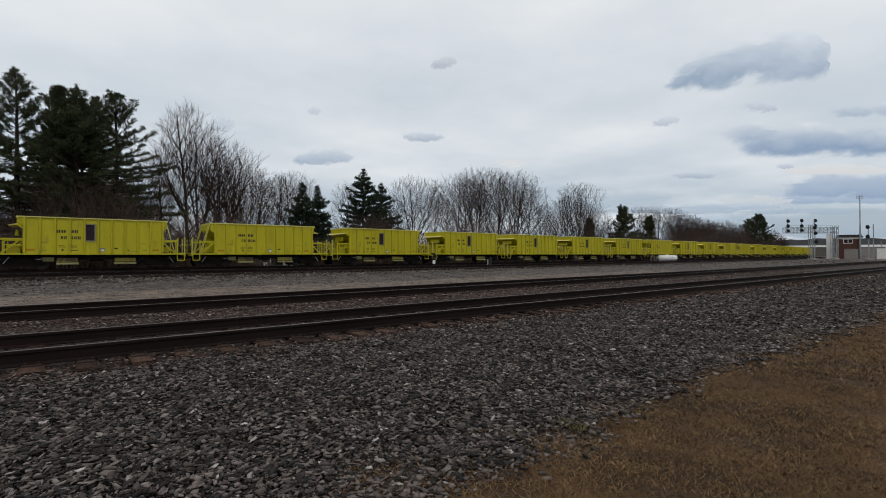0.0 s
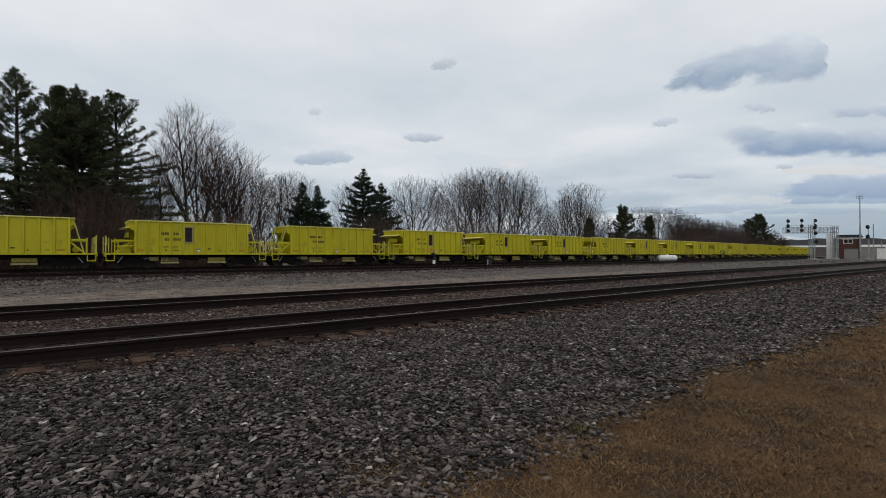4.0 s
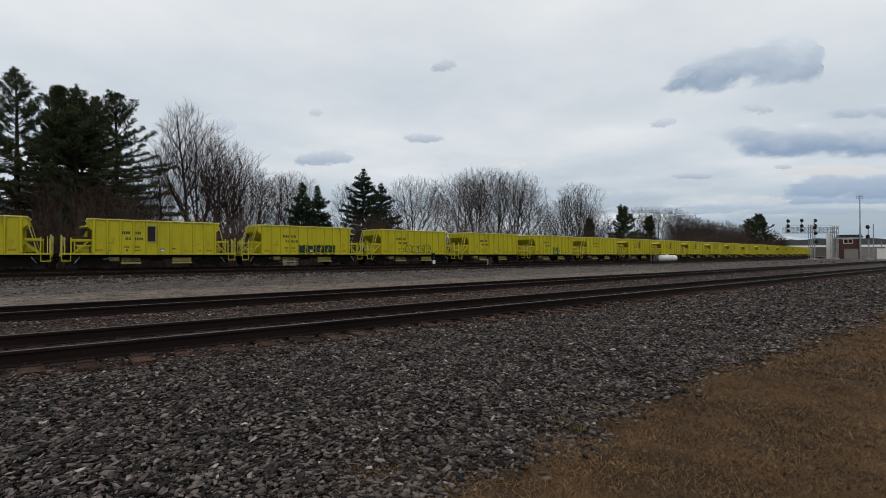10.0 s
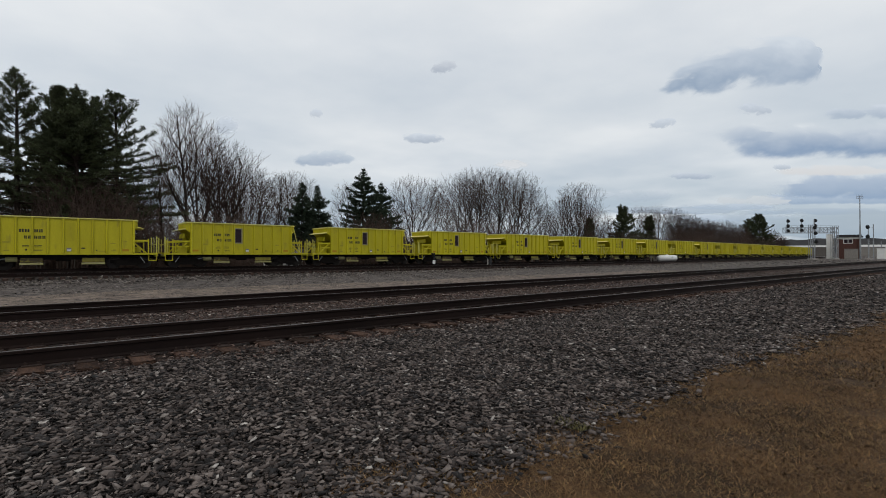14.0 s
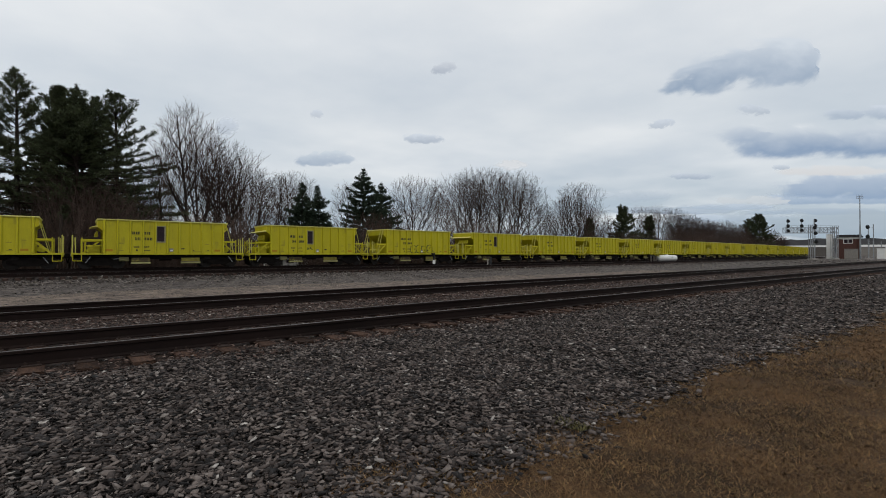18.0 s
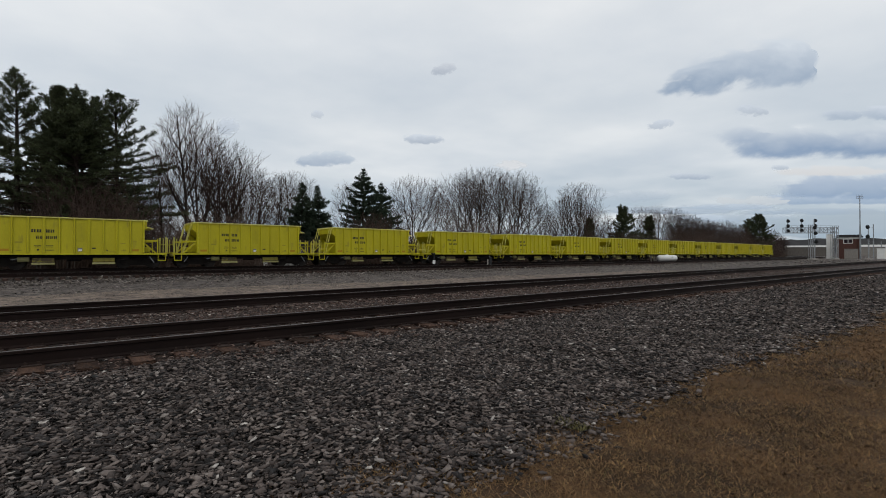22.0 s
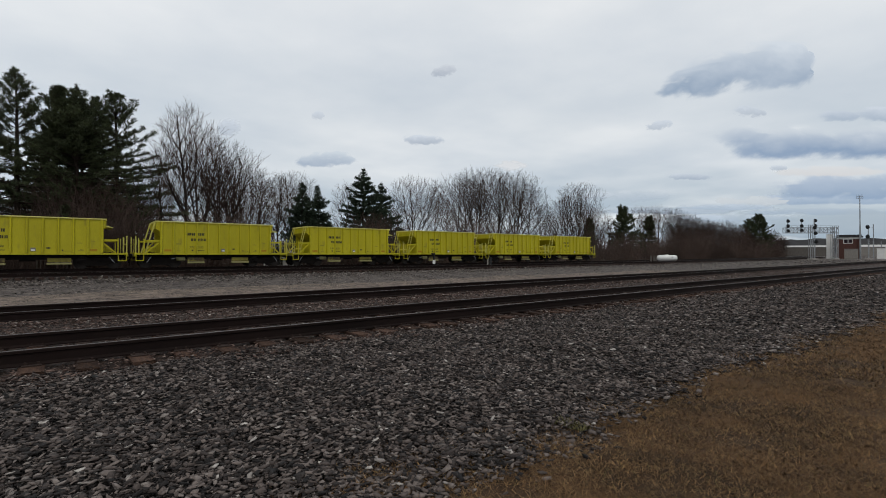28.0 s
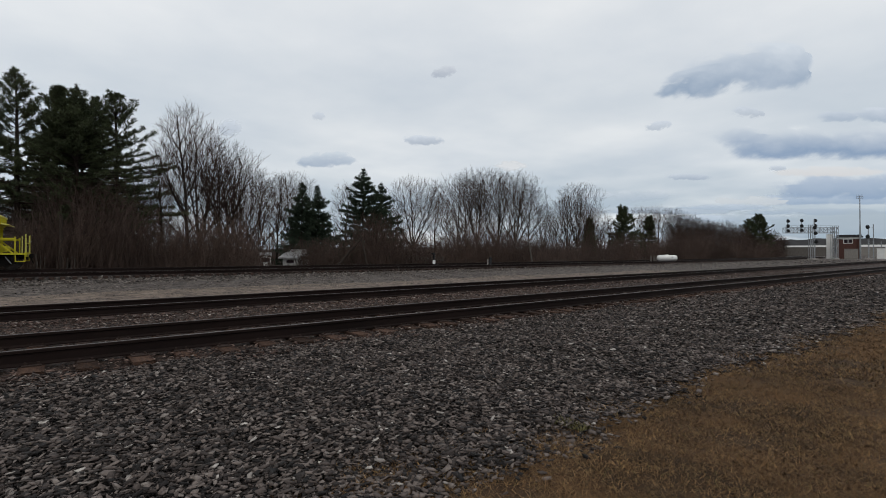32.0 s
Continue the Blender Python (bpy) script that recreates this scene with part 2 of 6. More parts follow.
M["tag_black"] = mat("dark_olive_spray_paint", (0.028, 0.050, 0.014), (0.045, 0.065, 0.016), rough=0.6)
M["gate"] = mat("worn_pale_paint", (0.34, 0.31, 0.13), (0.22, 0.20, 0.09), rough=0.8, scale=2, fine=14, bump=0.2, rand=0.15)
M["tag_pink"] = mat("orange_red_spray_paint", (0.50, 0.16, 0.05), (0.42, 0.12, 0.05), rough=0.6)
M["brick"] = mat("red_brick", (0.105, 0.045, 0.034), (0.066, 0.032, 0.026), rough=0.85, rand=0.18, fine=30)
M["mortar"] = mat("mortar", (0.22, 0.17, 0.15), (0.17, 0.13, 0.12), rough=0.9)
M["roof_dark"] = mat("dark_roofing", (0.045, 0.043, 0.045), (0.03, 0.03, 0.032), rough=0.85)
M["roof_pale"] = mat("pale_shingle_roof", (0.36, 0.36, 0.36), (0.28, 0.28, 0.28), rough=0.85)
M["roof_brown"] = mat("brown_shingle_roof", (0.13, 0.09, 0.075), (0.09, 0.065, 0.055), rough=0.85)
M["siding"] = mat("pale_house_siding", (0.5, 0.49, 0.47), (0.4, 0.39, 0.37), rough=0.8)
M["concrete"] = mat("weathered_concrete", (0.36, 0.33, 0.30), (0.26, 0.24, 0.22), rough=0.85)
M["bark"] = mat("grey_bark", (0.042, 0.032, 0.026), (0.021, 0.0165, 0.014), rough=0.95, scale=2, fine=12, bump=0.8, depth=0.03, stretch=(1, 1, 0.3), rand=0.25, spec=0.1)
M["twig"] = mat("bare_twigs", (0.056, 0.034, 0.026), (0.034, 0.021, 0.016), rough=0.95, scale=0.6, fine=9, bump=0, rand=0.25, spec=0.1)
M["brush"] = mat("reddish_brush", (0.104, 0.068, 0.053), (0.048, 0.033, 0.027), rough=0.95, scale=0.5, fine=8, bump=0, rand=0.3)
M["pine"] = mat("pine_needles", (0.064, 0.076, 0.035), (0.032, 0.039, 0.021), rough=0.85, scale=0.5, fine=6, bump=0, island=True, rand=0.35, spec=0.2)
M["weed"] = mat("weed_leaf", (0.095, 0.080, 0.026), (0.055, 0.052, 0.018), rough=0.7, scale=20, fine=80, bump=0, island=True, rand=0.35)
M["cabinet"] = mat("weathered_grey_paint", (0.26, 0.235, 0.21), (0.19, 0.175, 0.155), rough=0.7)
M["spruce"] = mat("spruce_needles", (0.046, 0.064, 0.040), (0.022, 0.033, 0.022), rough=0.85, scale=0.6, fine=6, bump=0, island=True, rand=0.35, spec=0.2)
M["hill"] = mat("distant_wooded_hill", (0.038, 0.036, 0.037), (0.024, 0.024, 0.026), rough=1.0, scale=0.02, fine=0.1, bump=0)


def cloud_mat(name, color, dark, seed, half):
    """A bank of cloud: shade and thickness from noise, thinning out towards the rim; the daylight behind makes it glow."""
    m = bpy.data.materials.new(name)
    m.use_nodes = True
    n, l = nodes_of(m.node_tree)
    end = n.new("ShaderNodeOutputMaterial")
    co, mp = n.new("ShaderNodeTexCoord"), n.new("ShaderNodeMapping")
    k = 2.6 / half                             # a bank keeps its billows, whatever its size
    mp.inputs["Location"].default_value = (seed * 7.3, seed * 3.1, seed * 1.7)
    mp.inputs["Scale"].default_value = (k, k, k * 1.6)
    l.new(co.outputs["Object"], mp.inputs["Vector"])
    t = n.new("ShaderNodeTexNoise")
    t.inputs["Scale"].default_value, t.inputs["Detail"].default_value, t.inputs["Roughness"].default_value = 1.25, 8, 0.52
    l.new(mp.outputs[0], t.inputs["Vector"])
    uv = n.new("ShaderNodeSeparateXYZ")
    l.new(co.outputs["UV"], uv.inputs[0])

    def math_node(op, a, b):
        x = n.new("ShaderNodeMath")
        x.operation = op
        for k, v in enumerate((a, b)):
            if isinstance(v, (int, float)):
                x.inputs[k].default_value = v
            else:
                l.new(v, x.inputs[k])
        return x.outputs[0]

    body = uv.outputs["X"]                       # thickness of the bank, 0 at its rim
    thick = math_node("ADD", body, math_node("MULTIPLY", math_node("SUBTRACT", t.outputs["Fac"], 0.5), 2.3))
    a = n.new("ShaderNodeMapRange")
    a.interpolation_type = "SMOOTHSTEP"
    a.inputs["From Min"].default_value, a.inputs["From Max"].default_value = 0.12, 0.88
    l.new(thick, a.inputs["Value"])
    edge = n.new("ShaderNodeMapRange")
    edge.interpolation_type = "SMOOTHSTEP"
    edge.inputs["From Max"].default_value = 0.42
    l.new(body, edge.inputs["Value"])
    alpha = math_node("MULTIPLY", math_node("MULTIPLY", a.outputs[0], edge.outputs[0]), 0.84)
    shade = n.new("ShaderNodeMix")
    shade.data_type = "RGBA"
    shade.inputs["A"].default_value, shade.inputs["B"].default_value = (*dark, 1), (*color, 1)
    lift = math_node("SUBTRACT", math_node("MULTIPLY", uv.outputs["Y"], 1.7), 0.32)
    l.new(math_node("ADD", lift, math_node("MULTIPLY", math_node("SUBTRACT", t.outputs["Fac"], 0.5), 0.9)), shade.inputs["Factor"])
    shade.clamp_factor = True
    em, tr, mx = n.new("ShaderNodeEmission"), n.new("ShaderNodeBsdfTransparent"), n.new("ShaderNodeMixShader")
    l.new(shade.outputs["Result"], em.inputs["Color"])
    l.new(alpha, mx.inputs[0])
    l.new(tr.outputs[0], mx.inputs[1])
    l.new(em.outputs[0], mx.inputs[2])
    l.new(mx.outputs[0], end.inputs["Surface"])
    return m


# ---------------------------------------------------------------- mesh building
class Geo:
    """Collects vertices and faces of one part."""

    def __init__(self):
        self.v, self.f, self.mi = [], [], []

    def add(self, verts, faces, mi=0):
        o = len(self.v)
        self.v.extend(tuple(p) for p in verts)
        self.f.extend(tuple(i + o for i in q) for q in faces)
        self.mi.extend([mi] * len(faces))
        return self

    def box(self, x0, x1, y0, y1, z0, z1, c=0.0, mi=0):
        if c <= 0:
            vs = [(x, y, z) for z in (z0, z1) for y in (y0, y1) for x in (x0, x1)]
            return self.add(vs, [(0, 2, 3, 1), (4, 5, 7, 6), (0, 1, 5, 4), (2, 6, 7, 3), (0, 4, 6, 2), (1, 3, 7, 5)], mi)
        bm = bmesh.new()
        bmesh.ops.create_cube(bm, size=1)
        bmesh.ops.scale(bm, vec=(x1 - x0, y1 - y0, z1 - z0), verts=bm.verts)
        bmesh.ops.translate(bm, vec=((x0 + x1) / 2, (y0 + y1) / 2, (z0 + z1) / 2), verts=bm.verts)
        bmesh.ops.bevel(bm, geom=bm.edges[:], offset=c, segments=1, affect="EDGES")
        bm.verts.index_update()
        self.add([v.co[:] for v in bm.verts], [[v.index for v in f.verts] for f in bm.faces], mi)
        bm.free()
        return self

    def bar(self, a, b, w, h=None, mi=0):
        """A square or flat bar from a to b."""
        a, b = Vector(a), Vector(b)
        h = h or w
        d = (b - a).normalized()
        u = d.cross(Vector((0, 0, 1)))
        u = u.normalized() if u.length > 1e-3 else Vector((1, 0, 0))
        t = d.cross(u)
        vs = [p + u * (sx * w / 2) + t * (sy * h / 2) for p in (a, b) for sx, sy in ((-1, -1), (1, -1), (1, 1), (-1, 1))]
        return self.add(vs, [(3, 2, 1, 0), (4, 5, 6, 7), (0, 1, 5, 4), (1, 2, 6, 5), (2, 3, 7, 6), (3, 0, 4, 7)], mi)

    def rod(self, a, b, r0, r1=None, k=8, mi=0, caps=True):
        a, b = Vector(a), Vector(b)
        r1 = r0 if r1 is None else r1
        d = (b - a).normalized()
        u = d.orthogonal().normalized()
        t = d.cross(u)
        vs = []
        for p, r in ((a, r0), (b, r1)):
            vs += [p + (u * math.cos(i * 2 * math.pi / k) + t * math.sin(i * 2 * math.pi / k)) * r for i in range(k)]
        fs = [(i, (i + 1) % k, k + (i + 1) % k, k + i) for i in range(k)]
        if caps:
            fs += [tuple(range(k - 1, -1, -1)), tuple(range(k, 2 * k))]
        return self.add(vs, fs, mi)

    def lathe(self, prof, k=20, axis="z", at=(0, 0, 0), mi=0):
        """Turns a profile of (radius, height) about an axis."""
        vs, fs = [], []
        for r, h in prof:
            for i in range(k):
                c, s = math.cos(i * 2 * math.pi / k) * r, math.sin(i * 2 * math.pi / k) * r
                q = {"z": (c, s, h), "x": (h, c, s), "y": (c, h, s)}[axis]
                vs.append((q[0] + at[0], q[1] + at[1], q[2] + at[2]))
        for j in range(len(prof) - 1):
            for i in range(k):
                fs.append((j * k + i, j * k + (i + 1) % k, (j + 1) * k + (i + 1) % k, (j + 1) * k + i))
        fs += [tuple(range(k - 1, -1, -1)), tuple(range((len(prof) - 1) * k, len(prof) * k))]
        return self.add(vs, fs, mi)

    def prism(self, outline, y0, y1, mi=0):
        """An outline in x and z, pushed through from y0 to y1."""
        k = len(outline)
        vs = [(x, y0, z) for x, z in outline] + [(x, y1, z) for x, z in outline]
        fs = [tuple(range(k)), tuple(range(2 * k - 1, k - 1, -1))] + [(i, i + k, (i + 1) % k + k, (i + 1) % k) for i in range(k)]
        return self.add(vs, fs, mi)

    def mesh(self, name, mats, smooth=False):
        me = bpy.data.meshes.new(name)
        me.from_pydata(self.v, [], self.f)
        for m in mats if isinstance(mats, (list, tuple)) else [mats]:
            me.materials.append(m)
        if any(self.mi):
            me.polygons.foreach_set("material_index", self.mi)
        if smooth:
            me.polygons.foreach_set("use_smooth", [True] * len(me.polygons))
        me.update()
        return me


def part(name, geo, material, parent=None, label="", smooth=False):
    ob = new(name, geo.mesh(name, material, smooth) if isinstance(geo, Geo) else geo)
    ob.parent = parent
    if label:
        tagged(ob, label)
    return ob


def thing(name, at, label, category, group="", kind=""):
    ob = new(name)
    ob.matrix_world = at if isinstance(at, Matrix) else Matrix.Translation(at)
    return tagged(ob, label, category, group, kind)


def raw_mesh(name, verts, tris, material):
    """A large triangle mesh from arrays."""
    me = bpy.data.meshes.new(name)
    me.vertices.add(len(verts))
    me.vertices.foreach_set("co", np.asarray(verts, dtype=np.float32).ravel())
    tris = np.asarray(tris, dtype=np.int32)
    w = tris.shape[1]
    me.loops.add(tris.size)
    me.loops.foreach_set("vertex_index", tris.ravel())
    me.polygons.add(len(tris))
    me.polygons.foreach_set("loop_start", np.arange(0, tris.size, w, dtype=np.int32))
    me.polygons.foreach_set("loop_total", np.full(len(tris), w, dtype=np.int32))
    me.materials.append(material)
    me.update(calc_edges=True)
    me.validate()
    return me


# ---------------------------------------------------------------- the line of the far tracks
STEP = 0.5
S0, S1 = -520.0, 500.0


def turn(s):
    """Heading of the far tracks at a distance s along them: a gentle left-hand curve that tightens in the distance."""
    a = -0.0252 + 0.001013 * max(s, -20.0) - 1.015e-6 * max(s, 0.0) ** 2
    return a + 0.0028 * max(s - 195.0, 0.0)


def lay_line():
    s = np.arange(S0, S1 + STEP, STEP)
    psi = np.array([turn(q) for q in s])
    x, y = np.cumsum(np.cos(psi)) * STEP, np.cumsum(np.sin(psi)) * STEP
    i = int(round(-S0 / STEP))
    return s, x - x[i], y - y[i] + 38.0, psi


LS, LX, LY, LP = lay_line()


def on_line(s, off=0.0):
    """x, y and heading at s along the far line, off metres to its far side."""
    x, y, p = (float(np.interp(s, LS, q)) for q in (LX, LY, LP))
    return x - math.sin(p) * off, y + math.cos(p) * off, p


def line_y(x):
    return float(np.interp(x, LX, LY))


TRAIN_OFF, SIDING_OFF = 1.45, -2.75
Y1 = 8.24                                    # centre of the nearest track


def y2(x):                                    # centre of the second track
    return 13.25 + 0.0257 * x


# ---------------------------------------------------------------- ground, beds, road
def sheet(name, xs, lines, material, label, category, kind="structure"):
    """A sheet over stations xs; lines(x) gives the (y, z) of its long edges."""
    rows = [[(x, y, z) for y, z in lines(x)] for x in xs]
    k = len(rows[0])
    g = Geo()
    g.add([p for r in rows for p in r], [(i * k + j, (i + 1) * k + j, (i + 1) * k + j + 1, i * k + j + 1)
                                         for i in range(len(rows) - 1) for j in range(k - 1)])
    ob = new(name, g.mesh(name, material, True))
    return tagged(ob, label, category, kind=kind)


def build_ground():
    xs = [-4500, -1500, -520] + [x for x in range(-440, 0, 40)] + [q * 2.0 for q in range(0, 24)] + [x for x in range(50, 440, 10)] + [600, 1500, 4500]

    def lines(x):
        p = line_y(min(max(x, -515.0), float(LX[-1])))
        near = [(-4500, -0.2), (-400, -0.2), (-40, -0.15), (-8, -0.15), (-3, -0.14), (0, -0.15), (1.2, -0.15), (2.0, -0.15), (2.7, -0.17), (3.4, -0.35), (6, -0.4)]
        far = [(p - 12, -0.4), (p - 5, -0.4), (p + 4.4, -0.3), (p + 5.6, 0.05), (p + 8, 0.1), (p + 14, 0.15), (p + 40, 0.15), (p + 400, 0.3), (p + 4500, 0.3)]
        return near + far

    ob = sheet("ground", xs, lines, M["lawn"], "dry brown lawn and leaf-strewn soil beside the railway", "ground")
    ob.data.materials.append(M["litter"])
    for poly in ob.data.polygons:
        if poly.center.y > 6:
            poly.material_index = 1


def build_beds():
    xs = [-500, -300, -150, -80, -40] + list(range(-20, 60, 2)) + list(range(60, 440, 20))

    def near_bed(x):
        b = y2(x)
        w = 0.12 * math.sin(x * 1.3) + 0.08 * math.sin(x * 3.1 + 1)
        return [(2.35 + w, -0.26), (3.0 + w * 0.5, -0.19), (4.6, -0.13), (6.2, -0.09), (6.9, -0.075), (7.3, -0.015), (9.3, -0.015), (9.7, -0.03), (10.2, -0.05), (b - 2.0, -0.05), (b - 1.4, -0.015), (b + 1.5, -0.015), (b + 2.0, -0.04), (b + 2.6, -0.12)]

    ob = sheet("ballast_bed", xs, near_bed, M["bed"], "dark grey crushed stone ballast under the two main tracks", "ballast")
    ob.data.materials.append(M["bed_rust"])
    for poly in ob.data.polygons:
        if poly.center.y > 6.7:
            poly.material_index = 1

    def road(x):
        a, b = y2(x) + 1.7, line_y(x) - 4.9
        e = 21.0 + 0.5 * math.sin(x * 0.35) + 0.3 * math.sin(x * 0.9)
        return [(a, -0.05), (a + 1.5, -0.03), (max(e - 1.5, a + 2), -0.03), (max(e, a + 3), -0.03), (e + 0.75 * (b - e), -0.04), (b, -0.05)]

    rd = sheet("gravel_road", xs, road, M["road"], "packed tan and grey gravel service road", "road")
    rd.data.materials.append(M["yard"])
    for poly in rd.data.polygons:
        if poly.center.y > 21.3 + 0.03 * poly.center.x or poly.center.x > 40:
            poly.material_index = 1
    st = [s for s in range(-500, -40, 20)] + [s for s in range(-40, 120, 4)] + [s for s in range(120, 481, 10)]
    prof = [(-6.3, -0.10), (-5.2, -0.13), (-4.2, -0.16), (-3.9, -0.12), (-1.2, -0.07), (-0.5, 0.08), (0.05, 0.20), (2.85, 0.20), (3.4, 0.16), (4.8, -0.10), (6.0, -0.35)]
    g = Geo()
    k = len(prof)
    for s in st:
        g.v += [(*on_line(s, o)[:2], z) for o, z in prof]
    g.f = [(i * k + j, (i + 1) * k + j, (i + 1) * k + j + 1, i * k + j + 1) for i in range(len(st) - 1) for j in range(k - 1)]
    g.mi = [0] * len(g.f)
    tagged(new("far_ballast_bed", g.mesh("far_ballast_bed", M["bed"], True)), "grey ballast shoulder under the siding and the far track", "ballast", kind="structure")


build_ground()
build_beds()

# ---------------------------------------------------------------- tracks
RAIL = [(-0.075, 0.0), (0.075, 0.0), (0.075, 0.014), (0.010, 0.034), (0.010, 0.135), (0.036, 0.148), (0.036, 0.176), (0.028, 0.184), (-0.028, 0.184), (-0.036, 0.176), (-0.036, 0.148), (-0.010, 0.135), (-0.010, 0.034), (-0.075, 0.014)]


def rail_geo(points, base):
    """One rail along points of (x, y, heading), standing at the height base."""
    g, k = Geo(), len(RAIL)
    for x, y, p in points:
        g.v += [(x - math.sin(p) * o, y + math.cos(p) * o, base + h) for o, h in RAIL]
    for i in range(len(points) - 1):
        for j in range(k):
            a, b = i * k + j, i * k + (j + 1) % k
            g.f.append((a, b, b + k, a + k))
            g.mi.append(1 if j == 7 else 0)
    return g


def tie_mesh(material, seed):
    rnd = random.Random(seed)
    g = Geo().box(-0.115, 0.115, -1.3, 1.3, -0.17, 0.0, c=0.012)
    g.v = [(x + rnd.uniform(-0.006, 0.006), y + rnd.uniform(-0.02, 0.02), z + rnd.uniform(-0.005, 0.004)) for x, y, z in g.v]
    return g.mesh("tie", material)


SIDING_TIES = []


def railway_track(name, where, ends, base, mats, label, near, far_ties):
    """where(s) gives x, y, heading. near: the stretch whose ties are parts; far_ties: stretches with joined ties."""
    tr = tagged(new(name), label, "railway track", kind="structure")
    st = []
    s = ends[0]
    while s <= ends[1]:
        st.append(s)
        s += 2.0 if -30 < s < 140 else 10.0
    for side in (-0.753, 0.753):
        pts = []
        for q in st:
            x, y, p = where(q)
            pts.append((x - math.sin(p) * side, y + math.cos(p) * side, p))
        part("rail", rail_geo(pts, base), [M["rail"], M["rail_top"]], tr)
    shapes = [tie_mesh(mats, i) for i in range(4)]
    rnd = random.Random(name)
    s = near[0]
    plate = Geo().box(-0.09, 0.09, -0.19, 0.19, 0.0, 0.014)
    for a in (-0.06, 0.06):
        for b in (-0.105, 0.105):
            plate.box(a - 0.012, a + 0.012, b - 0.012, b + 0.012, 0.014, 0.04)
    plate = plate.mesh("tie_plate", M["plate"])
    while s < near[1]:
        x, y, p = where(s)
        if name == "track_3":
            SIDING_TIES.append(x + 1.3 * math.sin(p))
        t = part("tie", rnd.choice(shapes), None, tr)
        t.matrix_world = pose(x - math.sin(p) * rnd.uniform(-0.05, 0.05), y + rnd.uniform(-0.06, 0.06) * (2.2 if name == "track_3" else 1.0), base - 0.002 + rnd.uniform(-0.012, 0), rz=math.degrees(p) + rnd.uniform(-1.2, 1.2))
        if name == "track_1" and -3 < s < 26:
            for side in (-0.753, 0.753):
                part("tie_plate", plate, None, t).location = (0, side, 0.002)
        s += 0.495 + rnd.uniform(-0.06, 0.06)
    g = Geo()
    for a, b in far_ties:
        s = a
        while s < b:
            x, y, p = where(s)
            o = len(g.v)
            g.box(-0.115, 0.115, -1.3, 1.3, -0.17, -0.004)
            c, w = math.cos(p), math.sin(p)
            for i in range(o, len(g.v)):
                px, py, pz = g.v[i]
                g.v[i] = (x + px * c - py * w, y + px * w + py * c, base + pz)
            s += 0.52
    if g.v:
        tagged(part("more_ties", g, mats, tr), kind="stuff")
    return tr


railway_track("track_1", lambda s: (s, Y1, 0.0), (-300, 420), 0.036, M["tie"], "main track with dark rusty rails on brown wooden ties", (-4, 62), [(-60, -4), (62, 150)])
railway_track("track_2", lambda s: (s, y2(s), 0.0257), (-300, 420), 0.036, M["tie_dark"], "second main track with dark rails on wooden ties", (-4, 80), [(-60, -4), (80, 170)])
railway_track("track_3", lambda s: on_line(s, SIDING_OFF), (-500, 480), 0.085, M["tie_dark"], "rusty siding track on dark wooden ties", (-8, 110), [(-80, -8), (110, 300)])
railway_track("track_4", lambda s: on_line(s, TRAIN_OFF), (-500, 480), 0.206, M["tie_dark"], "far track that carries the yellow train", (-8, 60), [(-500, -8), (60, 480)])


